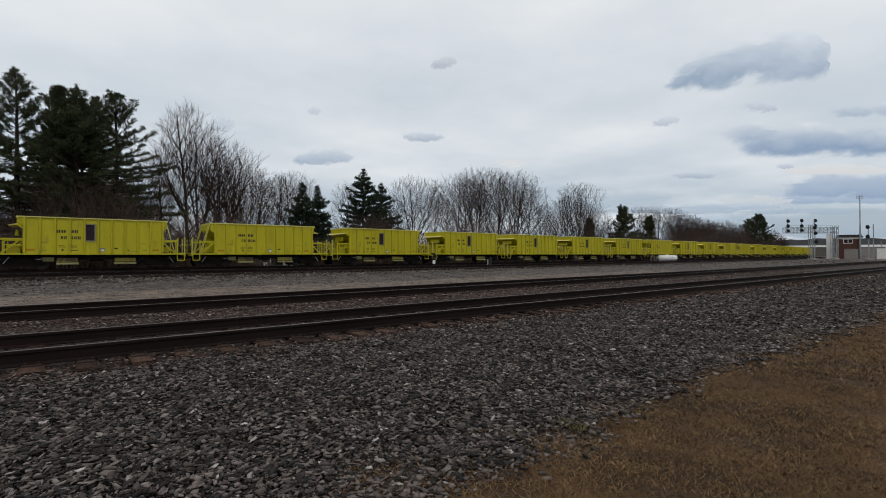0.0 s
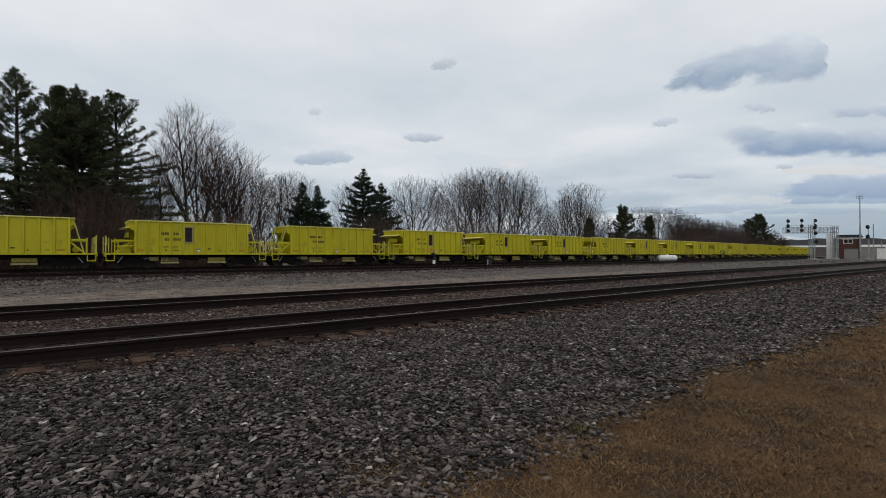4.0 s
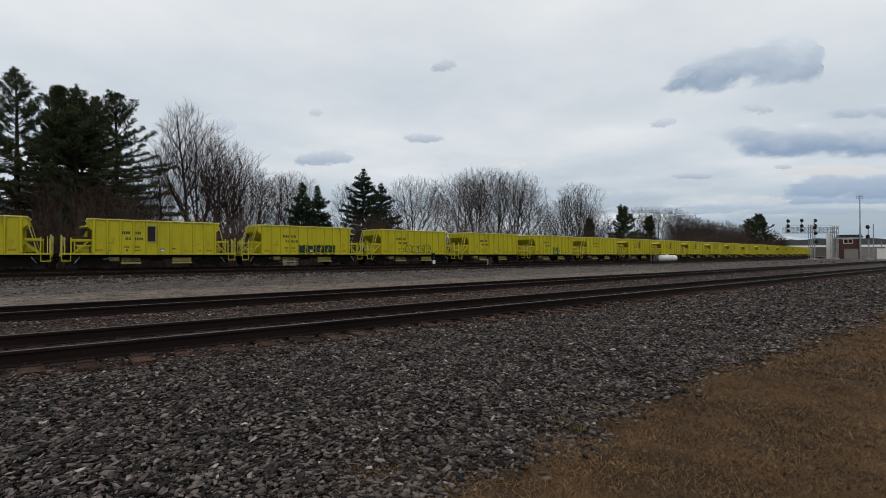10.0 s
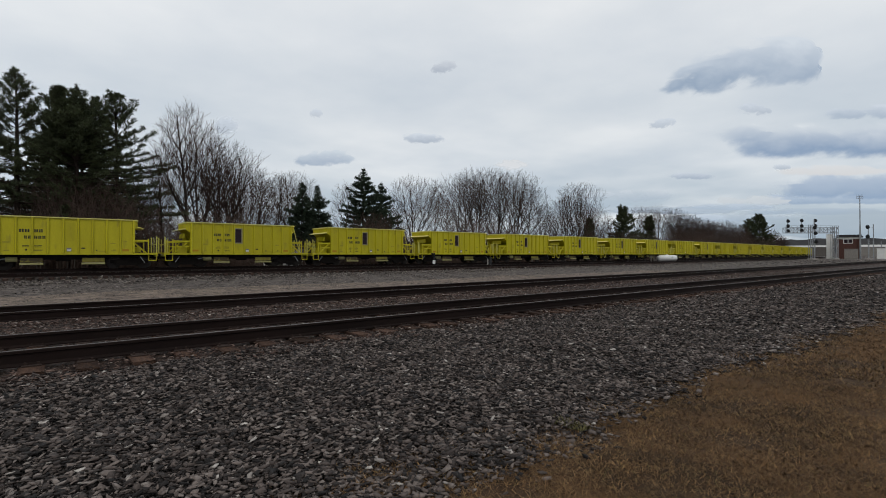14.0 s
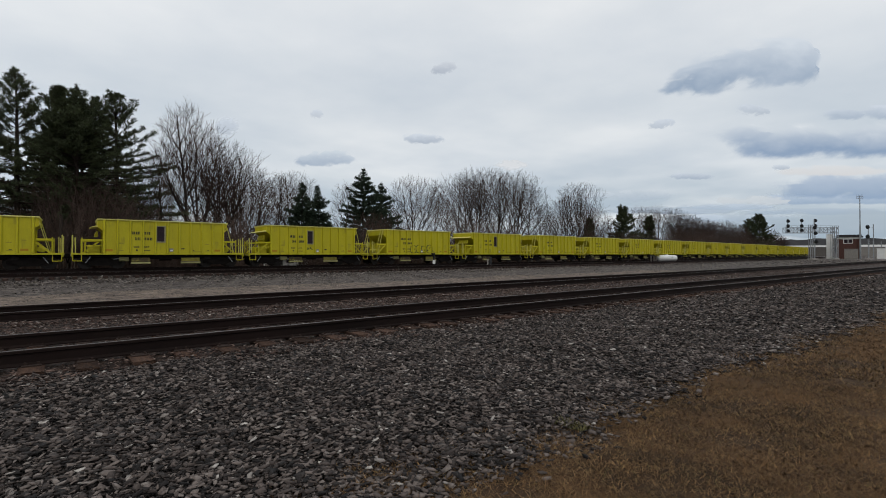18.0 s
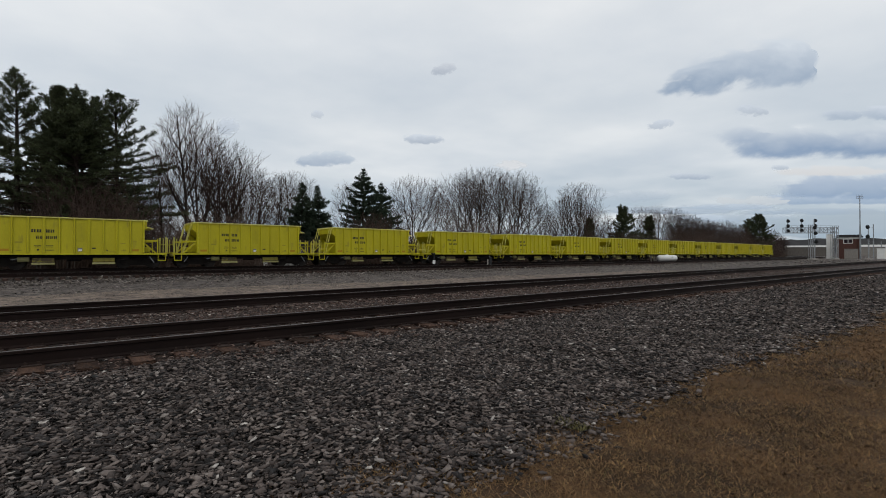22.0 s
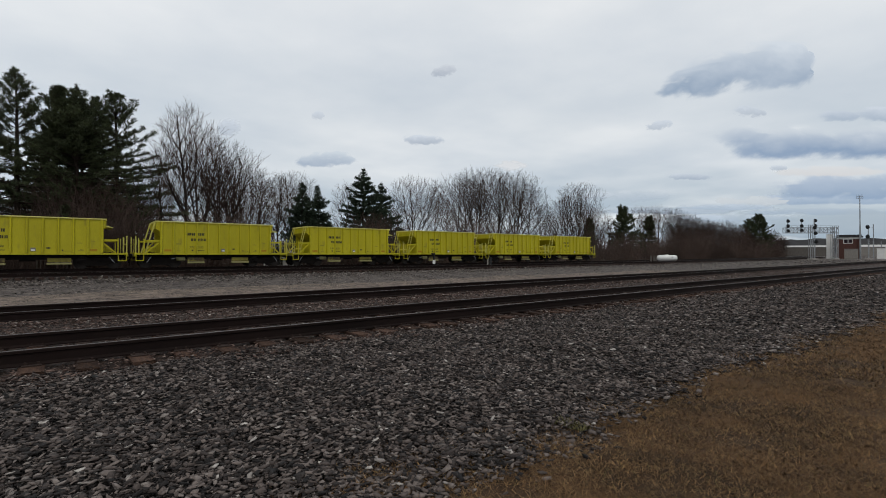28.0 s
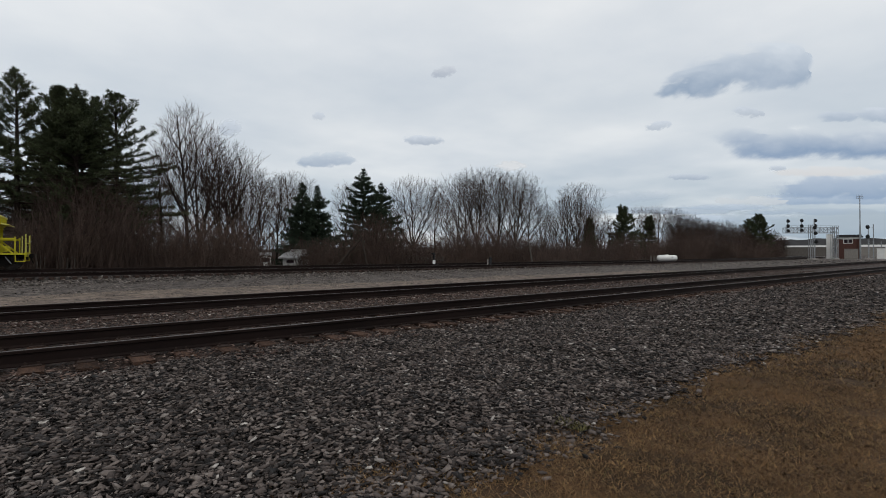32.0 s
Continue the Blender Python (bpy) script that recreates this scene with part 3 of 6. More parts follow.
# ---------------------------------------------------------------- loose stone and grass
def scatter_stones(name, label, boxes, material, seed, height, pile=0.75):
    """Angular stones; boxes: x0, x1, y0, y1, how many to the square metre, smallest and largest size."""
    rng = np.random.default_rng(seed)
    block = np.array([(x, y, z) for z in (-1, 1) for y in (-1, 1) for x in (-1, 1)], dtype=float)
    block_f = np.array([(0, 2, 3), (0, 3, 1), (4, 5, 7), (4, 7, 6), (0, 1, 5), (0, 5, 4), (2, 6, 7), (2, 7, 3), (0, 4, 6), (0, 6, 2), (1, 3, 7), (1, 7, 5)])
    chip = np.array([(1.25, 0, 0), (-1.25, 0, 0), (0, 1.2, 0), (0, -1.2, 0), (0.2, 0.1, 1.1), (-0.2, 0, -1.1)])
    chip_f = np.array([(0, 2, 4), (2, 1, 4), (1, 3, 4), (3, 0, 4), (2, 0, 5), (1, 2, 5), (3, 1, 5), (0, 3, 5)])
    vs, fs, base = [], [], 0
    for x0, x1, ya, yb, dens, lo, hi in boxes:
        form, faces = (block, block_f) if ya < 5 else (chip, chip_f)
        nv = len(form)
        k = int((x1 - x0) * (yb - ya) * dens)
        px, py = rng.uniform(x0, x1, k), rng.uniform(ya, yb, k)
        pz = height(px, py)
        keep = (pz > -9) & (px > -7.5)
        px, py, pz = px[keep], py[keep], pz[keep]
        k = len(px)
        size = (lo + (hi - lo) * rng.random(k) ** 1.8) / 2
        shape = form[None] * rng.uniform(0.45, 1.0, (k, nv, 3)) + rng.normal(0, 0.16, (k, nv, 3))
        shape *= np.stack([rng.uniform(1.0, 1.85, k), rng.uniform(0.7, 1.1, k), rng.uniform(0.17, 0.36, k)], 1)[:, None, :]
        a, b, c = rng.uniform(0, 2 * np.pi, k), rng.normal(0, 0.25, k), rng.normal(0, 0.25, k)
        ca, sa, cb, sb, cc, sc = np.cos(a), np.sin(a), np.cos(b), np.sin(b), np.cos(c), np.sin(c)
        rot = np.stack([np.stack([ca * cb, ca * sb * sc - sa * cc, ca * sb * cc + sa * sc], -1),
                        np.stack([sa * cb, sa * sb * sc + ca * cc, sa * sb * cc - ca * sc], -1),
                        np.stack([-sb, cb * sc, cb * cc], -1)], 1)
        v = np.einsum("kij,kvj->kvi", rot, shape * size[:, None, None])
        v += np.stack([px, py, pz + size * rng.uniform(-0.15, pile, k)], 1)[:, None, :]
        vs.append(v.reshape(-1, 3))
        fs.append((faces[None] + (base + np.arange(k) * nv)[:, None, None]).reshape(-1, 3))
        base += k * nv
    ob = new(name, raw_mesh(name, np.concatenate(vs), np.concatenate(fs), material))
    return tagged(ob, label, "gravel", kind="stuff")


def near_height(x, y):
    w = 0.12 * np.sin(x * 1.3) + 0.08 * np.sin(x * 3.1 + 1)
    z = np.interp(y, [2.35, 3.0, 4.6, 6.2, 6.9, 9.6], [-0.23, -0.15, -0.09, -0.045, -0.01, 0.02])
    rough = 0.012 * np.sin(x * 5.1 + y * 3) + 0.010 * np.sin(y * 7.3 - x * 2.1)
    # the edge towards the lawn frays out
    fray = np.random.default_rng(3).random(len(x))
    edge = np.interp(x, [1.2, 1.9, 2.4, 3.7, 5.1, 7.8, 10.3, 17, 30], [2.15, 2.25, 2.45, 2.68, 2.64, 2.78, 2.55, 2.52, 2.5]) + w * 0.9 + 0.07 * np.sin(x * 7.1) - (fray ** 4) * 0.65 + 0.42 * fray - 0.25
    z = np.where(y < 3.4, np.maximum(z, -0.145), z)
    return np.where((y > edge) & (0.626 * x + 0.78 * y > 2.7), z + rough, -99.0)


def between_height(x, y):
    """Between and beside the rails, lower than the ties' tops, and clear of the rails."""
    b = 13.25 + 0.0257 * x
    d1, d2 = np.abs(y - Y1), np.abs(y - b)
    on_rail = (np.abs(d1 - 0.753) < 0.10) | (np.abs(d2 - 0.753) < 0.10)
    return np.where(on_rail, -99.0, np.interp(y, [6.5, 6.85, 7.0, 7.4, 7.5], [-0.04, 0.0, 0.006, 0.008, 0.022]) + np.where((y < 7.5) | (y > 9.0), 0.016 * np.sin(x * 1.7) * np.sin(x * 4.3 + 1), -0.006) + 0.008 * np.sin(x * 3 + y * 5))


def siding_height(x, y):
    p = np.interp(x, LX, LY)
    o = y - p
    z = np.interp(o, [-6.3, -5.6, -5.2, -4.6, -4.2, -1.2], [-0.10, -0.09, -0.13, -0.145, -0.15, 0.0])
    z = np.where(o < -5.4, -0.055, z)
    ties = np.array(SIDING_TIES)
    k = np.clip(np.searchsorted(ties, x), 1, len(ties) - 1)
    gap = np.minimum(np.abs(x - ties[k]), np.abs(x - ties[k - 1]))
    pit = (o > -5.15) & (o < -3.55) & (gap < 0.17 + 0.05 * np.sin(x * 5))     # the ties' ends stay clear
    z = np.where(o > -4.02, -0.05 + 0.085 * np.abs(np.sin(x * 91.7 + y * 47.3)), z)           # heaped between and on the ties
    z = np.where((o > -4.75) & (o < -4.02), -0.07, z)
    return np.where((o < -3.55) & ~pit, z + 0.03 * np.sin(x * 2.3 + y * 1.7) * np.sin(x * 0.9 - y * 3.1), -99.0)


scatter_stones("ballast_stones", "loose angular dark grey ballast stones with a few pale ones",
               [(-7.0, -0.8, 2.1, 6.95, 130, 0.03, 0.075), (-0.8, 5.0, 1.9, 6.95, 1800, 0.017, 0.054), (5.0, 11, 1.9, 6.92, 1050, 0.022, 0.060), (11, 20, 1.9, 6.92, 460, 0.032, 0.080), (20, 48, 2.1, 6.9, 130, 0.045, 0.10)], M["stone"], 11, near_height)
scatter_stones("track_stones", "rust-stained ballast stones between the rails and the tracks",
               [(-7.0, -1.5, 6.5, 15.0, 50, 0.035, 0.08), (-1.5, 14, 6.5, 12.4, 330, 0.026, 0.072), (-1.5, 14, 12.4, 15.4, 240, 0.028, 0.07), (14, 45, 6.6, 15.6, 70, 0.045, 0.09)], M["stone_rust"], 12, between_height)
scatter_stones("siding_stones", "grey ballast stones along the siding and the road",
               [(-4, 30, 27.5, 34.6, 120, 0.06, 0.17), (30, 80, 29.0, 40.0, 22, 0.09, 0.20), (-3, 24, 20.5, 27.5, 120, 0.035, 0.10), (-2, 24, 15.4, 20.5, 110, 0.025, 0.07), (24, 60, 17, 29.0, 10, 0.06, 0.15), (60, 135, 19, 44, 2.6, 0.12, 0.30)], M["stone_yard"], 13, siding_height, 0.6)


def grass(seed=5):
    rng = np.random.default_rng(seed)
    vs, fs, base = [], [], 0
    for x0, x1, ya, yb, dens, ln, wd in ((-5.0, 3.0, -4.0, 2.9, 700, 0.04, 0.003), (0.8, 7.0, -0.4, 3.3, 12000, 0.044, 0.0026), (7.0, 16, -2.5, 3.2, 3600, 0.06, 0.0046), (16, 34, -4, 3.1, 800, 0.07, 0.007)):
        k = int((x1 - x0) * (yb - ya) * dens)
        x, y = rng.uniform(x0, x1, k), rng.uniform(ya, yb, k)
        edge = 2.68 + 0.10 * np.sin(x * 1.3) + 0.06 * np.sin(x * 3.1 + 1) + 0.14 * np.sin(x * 0.9)
        patch = np.sin(x * 4.3 + y * 3.7) + np.sin(x * 1.8 - y * 5.9) + np.sin(x * 9 + y * 2) * 0.6 + rng.normal(0, 0.9, k)
        seen = (dens < 10000) | (x * 0.63 + y * 0.78 > 2.6)
        keep = (y < edge + rng.normal(0.0, 0.26, k)) & (patch > -1.6) & seen
        x, y = x[keep], y[keep]
        k = len(x)
        a, tilt = rng.uniform(0, 2 * np.pi, k), rng.uniform(0.0, 0.65, k)
        length, wide = ln * rng.uniform(0.5, 1.7, k), wd * rng.uniform(0.7, 1.5, k)
        d = np.stack([np.cos(a) * np.cos(tilt), np.sin(a) * np.cos(tilt), np.sin(tilt)], 1) * length[:, None]
        s = np.stack([-np.sin(a), np.cos(a), np.zeros(k)], 1) * wide[:, None]
        root = np.stack([x, y, np.interp(y, [2, 2.7, 3.3], [-0.152, -0.165, -0.17]) + rng.uniform(0, 0.008, k)], 1)
        vs.append(np.stack([root - s, root + s, root + d], 1).reshape(-1, 3))
        fs.append(np.arange(k * 3).reshape(-1, 3) + base)
        base += k * 3
    ob = new("dry_grass", raw_mesh("dry_grass", np.concatenate(vs), np.concatenate(fs), M["blade"]))
    tagged(ob, "short dead brown grass beside the ballast", "grass", kind="stuff")


grass()


def weed(at, seed):
    """A low rosette of green leaves."""
    rng = np.random.default_rng(seed)
    k = 150
    a, rr = rng.uniform(0, 2 * np.pi, k), 0.10 * np.sqrt(rng.uniform(0, 1, k))
    root = np.stack([at.x + rr * np.cos(a), at.y + rr * np.sin(a), np.full(k, -0.15)], 1)
    b = rng.uniform(0, 2 * np.pi, k)
    ln = rng.uniform(0.02, 0.05, k)[:, None]
    d = np.stack([np.cos(b), np.sin(b), rng.uniform(0.3, 1.2, k)], 1) * ln
    s = np.stack([-np.sin(b), np.cos(b), np.zeros(k)], 1) * ln * 0.16
    v = np.stack([root, root + d * 0.5 - s, root + d, root + d * 0.5 + s], 1).reshape(-1, 3)
    ob = new("weed", raw_mesh("weed", v, np.arange(k * 4).reshape(-1, 4), M["weed"]))
    tagged(ob, "low green weed in the dead grass", "weed", "weeds in the lawn", kind="stuff")


for depth, across, seed in ((4.15, 1.16, 1), (4.28, 1.04, 2)):
    weed(out(depth, across), seed)


# ---------------------------------------------------------------- the train
TOP, SILL = 3.22, 0.95
HALF = 1.45                                   # half the body's width
POSTS = [-3.60 + 0.735 * k for k in range(11)]
SIDE_OUT = [(-3.69, SILL), (3.69, SILL), (3.69, 2.62), (3.78, 2.80), (3.96, 2.98), (3.96, TOP - 0.06), (-3.96, TOP - 0.06), (-3.96, 2.98), (-3.78, 2.80), (-3.69, 2.62)]


def hopper_car_parts(car, windowed):
    y = M["yellow"]
    inset = 0.16 if windowed else 0.05            # the brake end of a windowed car stands further back
    back = inset - 3.69
    posts = POSTS if not windowed else [p + 0.14 - 0.019 * k for k, p in enumerate(POSTS)]
    side_out = [(max(x, back - (0.27 if x < -3.9 else 0.09 if x < -3.7 else 0.0)) if x < 0 else x, z) for x, z in SIDE_OUT]
    for sy in (-1, 1):
        part("side_sheet", Geo().prism(side_out, sy * HALF - 0.012, sy * HALF + 0.012), y, car)
    # posts stand proud of the side that faces the road; the far side has them too, joined to its rim
    for k, px in enumerate(posts):
        w = 0.035 if k not in (0, 10) else 0.05
        g = Geo().add([(px - w - 0.03, -HALF - 0.012, SILL + 0.08), (px + w + 0.03, -HALF - 0.012, SILL + 0.08), (px + w, -HALF - 0.125, SILL + 0.08), (px - w, -HALF - 0.125, SILL + 0.08),
                       (px - w - 0.03, -HALF - 0.012, TOP - 0.07), (px + w + 0.03, -HALF - 0.012, TOP - 0.07), (px + w, -HALF - 0.125, TOP - 0.07), (px - w, -HALF - 0.125, TOP - 0.07)],
                      [(0, 1, 5, 4), (1, 2, 6, 5), (2, 3, 7, 6), (3, 0, 4, 7), (0, 3, 2, 1), (4, 5, 6, 7)])
        part("side_post", g, y, car)
    g = Geo()
    for px in posts:
        g.box(px - 0.05, px + 0.05, HALF + 0.012, HALF + 0.085, SILL + 0.08, TOP - 0.07)
    part("rear_side_posts", g, y, car)
    for sy in (-1, 1):
        a, b = sorted((sy * (HALF - 0.03), sy * (HALF + 0.10)))
        # the chord's bright sky sheen is in its colour; the sill keeps plain yellow
        part("top_chord", Geo().box(inset - 4.0, 4.0, a, b, TOP - 0.065, TOP, c=0.012), M["yellow_sheen"], car)
        part("side_sill", Geo().box(-5.12, 5.12, a, b - 0.0, SILL - 0.045, SILL + 0.06, c=0.012), y, car)
    for sx in (-1, 1):
        e = 0.0 if sx > 0 else inset             # how far this end is set back
        a, b = sorted((sx * (3.90 - e), sx * (4.0 - e)))
        part("end_chord", Geo().box(a, b, -HALF - 0.09, HALF + 0.09, TOP - 0.10, TOP - 0.004, c=0.012), M["yellow_sheen"], car)
        # the sloping end of the hopper, with its upright lip
        out_line = [(sx * (x - e), z) for x, z in ((3.96, TOP - 0.10), (3.93, TOP - 0.10), (3.93, 2.72), (2.2, 1.30), (2.24, 1.27), (3.97, 2.69))]
        part("slope_sheet", Geo().prism(out_line if sx < 0 else out_line[::-1], -HALF + 0.013, HALF - 0.013), y, car)
        if windowed == (sx < 0):
            lip = [(sx * (x - e), z) for x, z in ((3.94, 2.80), (4.36, 2.67), (4.36, 2.645), (3.94, 2.70))]
            part("slope_lip", Geo().prism(lip if sx < 0 else lip[::-1], -HALF + 0.03, HALF - 0.03), M["yellow_sheen"], car)
        # body bolster web, below the slope
        part("end_web", Geo().box(*sorted((sx * (3.60 - e), sx * (3.64 - e))), -HALF + 0.015, HALF - 0.015, SILL + 0.08, 1.94), y, car)
        part("cross_beam", Geo().box(*sorted((sx * (3.70 - e), sx * 4.62)), -HALF + 0.02, -HALF + 0.12, 1.78, 1.90, c=0.01), y, car)
        part("cross_beam", Geo().box(*sorted((sx * (3.70 - e), sx * 4.62)), HALF - 0.12, HALF - 0.02, 1.78, 1.90, c=0.01), y, car)
        part("platform", Geo().box(*sorted((sx * (3.66 - e), sx * 5.10)), -HALF + 0.01, HALF - 0.01, SILL - 0.02, SILL + 0.05), M["yellow_dirty"], car)
        part("end_sill", Geo().box(*sorted((sx * 5.03, sx * 5.15)), -HALF - 0.02, HALF + 0.02, SILL - 0.16, SILL + 0.10, c=0.015), y, car)
        for sy in (-1, 1):
            if windowed and sx > 0:
                part("slope_brace", Geo().bar((4.46, sy * (HALF - 0.05), SILL + 0.10), (3.97, sy * (HALF - 0.05), TOP - 0.28), 0.045), M["yellow_rail"], car)
            elif windowed:
                part("rig_post", Geo().bar((-4.42, sy * (HALF - 0.05), SILL + 0.05), (-4.42, sy * (HALF - 0.05), 1.74), 0.06), y, car)
                part("rig_rail", Geo().bar((-4.45, sy * (HALF - 0.05), 1.50), (-3.58, sy * (HALF - 0.05), 1.50), 0.06), y, car)
            elif sx < 0:
                lad = part("end_ladder", Geo().bar((-4.52, sy * (HALF - 0.05), SILL), (-3.97, sy * (HALF - 0.05), TOP - 0.12), 0.045).bar((-4.52, sy * (HALF - 0.45), SILL), (-3.97, sy * (HALF - 0.45), TOP - 0.12), 0.045), M["yellow_rail"], car)
                for k in range(6):
                    x, z = -4.52 + 0.55 * (k + 0.7) / 6.4, SILL + (TOP - 0.12 - SILL) * (k + 0.7) / 6.4
                    part("rung", Geo().bar((x, sy * (HALF - 0.05), z), (x, sy * (HALF - 0.45), z), 0.03), M["yellow_rail"], lad)
            part("diagonal_brace", Geo().bar((sx * 3.74, sy * (HALF - 0.06), 1.74), (sx * 4.50, sy * (HALF - 0.06), SILL + 0.06), 0.08), y, car)
            part("rail_post", Geo().bar((sx * 4.60, sy * (HALF - 0.04), SILL + 0.05), (sx * 4.60, sy * (HALF - 0.04), 1.98), 0.065), y, car)
            part("corner_post", Geo().bar((sx * 5.08, sy * (HALF - 0.02), SILL + 0.05), (sx * 5.08, sy * (HALF - 0.02), 2.14), 0.07), M["yellow_rail"], car)
            part("hand_iron", Geo().bar((sx * 4.92, sy * (HALF - 0.02), SILL + 0.05), (sx * 4.92, sy * (HALF - 0.02), 2.02), 0.04), M["yellow_rail"], car)
            g = Geo()
            for a in (4.62, 5.06):
                g.bar((sx * a, sy * (HALF + 0.03), 0.50), (sx * a, sy * (HALF + 0.03), SILL), 0.04)
            g.bar((sx * 4.62, sy * (HALF + 0.03), 0.52), (sx * 5.06, sy * (HALF + 0.03), 0.52), 0.05)
            part("sill_step", g, y, car)
        part("end_rail", Geo().bar((sx * 5.08, -HALF, 1.62), (sx * 5.08, HALF, 1.62), 0.045), y, car)
        g = Geo().box(*sorted((sx * 5.15, sx * 5.36)), -0.13, 0.13, 0.70, 0.98, c=0.03)
        part("coupler", g, M["black"], car)
        part("uncoupling_lever", Geo().bar((sx * 5.17, -HALF + 0.05, 0.86), (sx * 5.17, -0.15, 0.92), 0.03), M["grey_metal"], car)
        part("air_hose", Geo().bar((sx * 5.22, 0.22, 0.72), (sx * 5.34, 0.26, 0.36), 0.05), M["black"], car)
        part("truck_lever", Geo().bar((sx * 4.15, -1.18, 0.78), (sx * 4.42, -1.18, 0.38), 0.04), M["grey_metal"], car)
        # brake gear on the end platform
        part("air_reservoir", Geo().rod((sx * 4.05, -0.8, 1.25), (sx * 4.05, 0.6, 1.25), 0.20, k=12), y, car)
    if windowed:
        part("brake_box", Geo().box(-4.30, -3.66, -1.05, 0.75, SILL + 0.052, 1.45, c=0.02), y, car, "boxed brake rig")
        part("hood", Geo().prism([(-3.95, 2.08), (-3.77, 2.08), (-3.77, 2.42), (-3.87, 2.42)], -0.9, 0.4), y, car)
    else:
        part("patch_plate", Geo().box(0.13, 0.62, -HALF - 0.024, -HALF - 0.012, 1.75, 2.92, c=0.004), y, car, "welded plate over a former window")
    part("brake_pipe", Geo().rod((-4.9, -0.62, 0.80), (4.9, -0.62, 0.80), 0.035, k=6), M["plate"], car)
    part("air_tank", Geo().rod((-2.62, -1.06, 0.62), (-2.08, -1.06, 0.62), 0.15, k=12), M["gate"], car, "pale worn air tank")
    part("brake_wheel", Geo().lathe([(0.24, -0.02), (0.28, 0.0), (0.24, 0.02)], 16, "x", (-4.98, -0.55, 1.75)), M["yellow_rail"], car)
    # floor and discharge chutes
    part("centre_sill", Geo().box(-5.1, 5.1, -0.28, 0.28, 0.66, 0.94), M["black"], car)
    for cx, w in ((-1.42, 0.52), (1.60, 0.58)):
        ch = part("discharge_chute", Geo().prism([(cx - w - 0.25, SILL - 0.04), (cx + w + 0.25, SILL - 0.04), (cx + w, 0.62), (cx - w, 0.62)], -1.2, 1.2), M["black"], car)
        part("chute_gate", Geo().box(cx - w, cx + w, -1.30, -1.2, 0.46, 0.70, c=0.01), M["yellow_dirty"], ch, "grimy yellow gate panel")
        part("gate_lip", Geo().box(cx - w - 0.03, cx + w + 0.03, -1.42, -1.18, 0.30, 0.42, c=0.012), M["gate"], ch)
        part("hopper_bottom", Geo().prism([(cx - 0.78, 1.32), (cx + 0.78, 1.32), (cx + w, SILL - 0.03), (cx - w, SILL - 0.03)], -HALF + 0.02, HALF - 0.02), M["inside"], car)
    part("hopper_bay", Geo().prism([(-2.75, SILL - 0.05), (2.75, SILL - 0.05), (2.35, 0.60), (-2.35, 0.60)], -1.1, 1.1), M["black"], car)
    part("brake_cylinder", Geo().rod((-0.3, -0.9, 0.66), (0.45, -0.9, 0.66), 0.16, k=10), M["black"], car)
    part("brake_rod", Geo().bar((-3.4, -1.0, 0.5), (-2.4, -1.0, 0.72), 0.05), M["grey_metal"], car)
    for sx in (-1, 1):
        truck = part("truck", Geo().box(sx * 3.55 - 0.22, sx * 3.55 + 0.22, -1.05, 1.05, 0.42, 0.66, c=0.03), M["black"], car)
        for sy in (-1, 1):
            c = sx * 3.55
            prof = [(c - 1.08, 0.36), (c - 1.08, 0.54), (c - 0.62, 0.60), (c - 0.40, 0.72), (c + 0.40, 0.72), (c + 0.62, 0.60), (c + 1.08, 0.54), (c + 1.08, 0.36), (c + 0.72, 0.36), (c + 0.42, 0.20), (c - 0.42, 0.20), (c - 0.72, 0.36)]
            part("side_frame", Geo().prism(prof, sy * 1.0 - 0.07, sy * 1.0 + 0.07), M["black"], truck)
        for wx in (-0.86, 0.86):
            g = Geo()
            for sy in (-1, 1):
                a = 0.72 * sy
                g.lathe([(0.12, a - 0.075), (0.36, a - 0.06), (0.42, a - 0.065), (0.42, a + 0.055), (0.445 if sy < 0 else 0.42, a + 0.062), (0.36, a + 0.06), (0.12, a + 0.075)], 20, "y")
            g.rod((0, -1.0, 0), (0, 1.0, 0), 0.075, k=10)
            w = part("wheelset", g, M["wheel"], truck)
            w.location = (sx * 3.55 + wx, 0, 0.425)


def stencil(name, blocks, material, car, label=""):
    """Painted marks, a hair above the side sheet that faces the road."""
    g = Geo()
    for x0, x1, z0, z1 in blocks:
        g.box(x0, x1, -HALF - 0.018, -HALF - 0.012, z0, z1)
    ob = part(name, g, material, car, label)
    if len(blocks) > 1:
        tagged(ob, kind="stuff")
    return ob


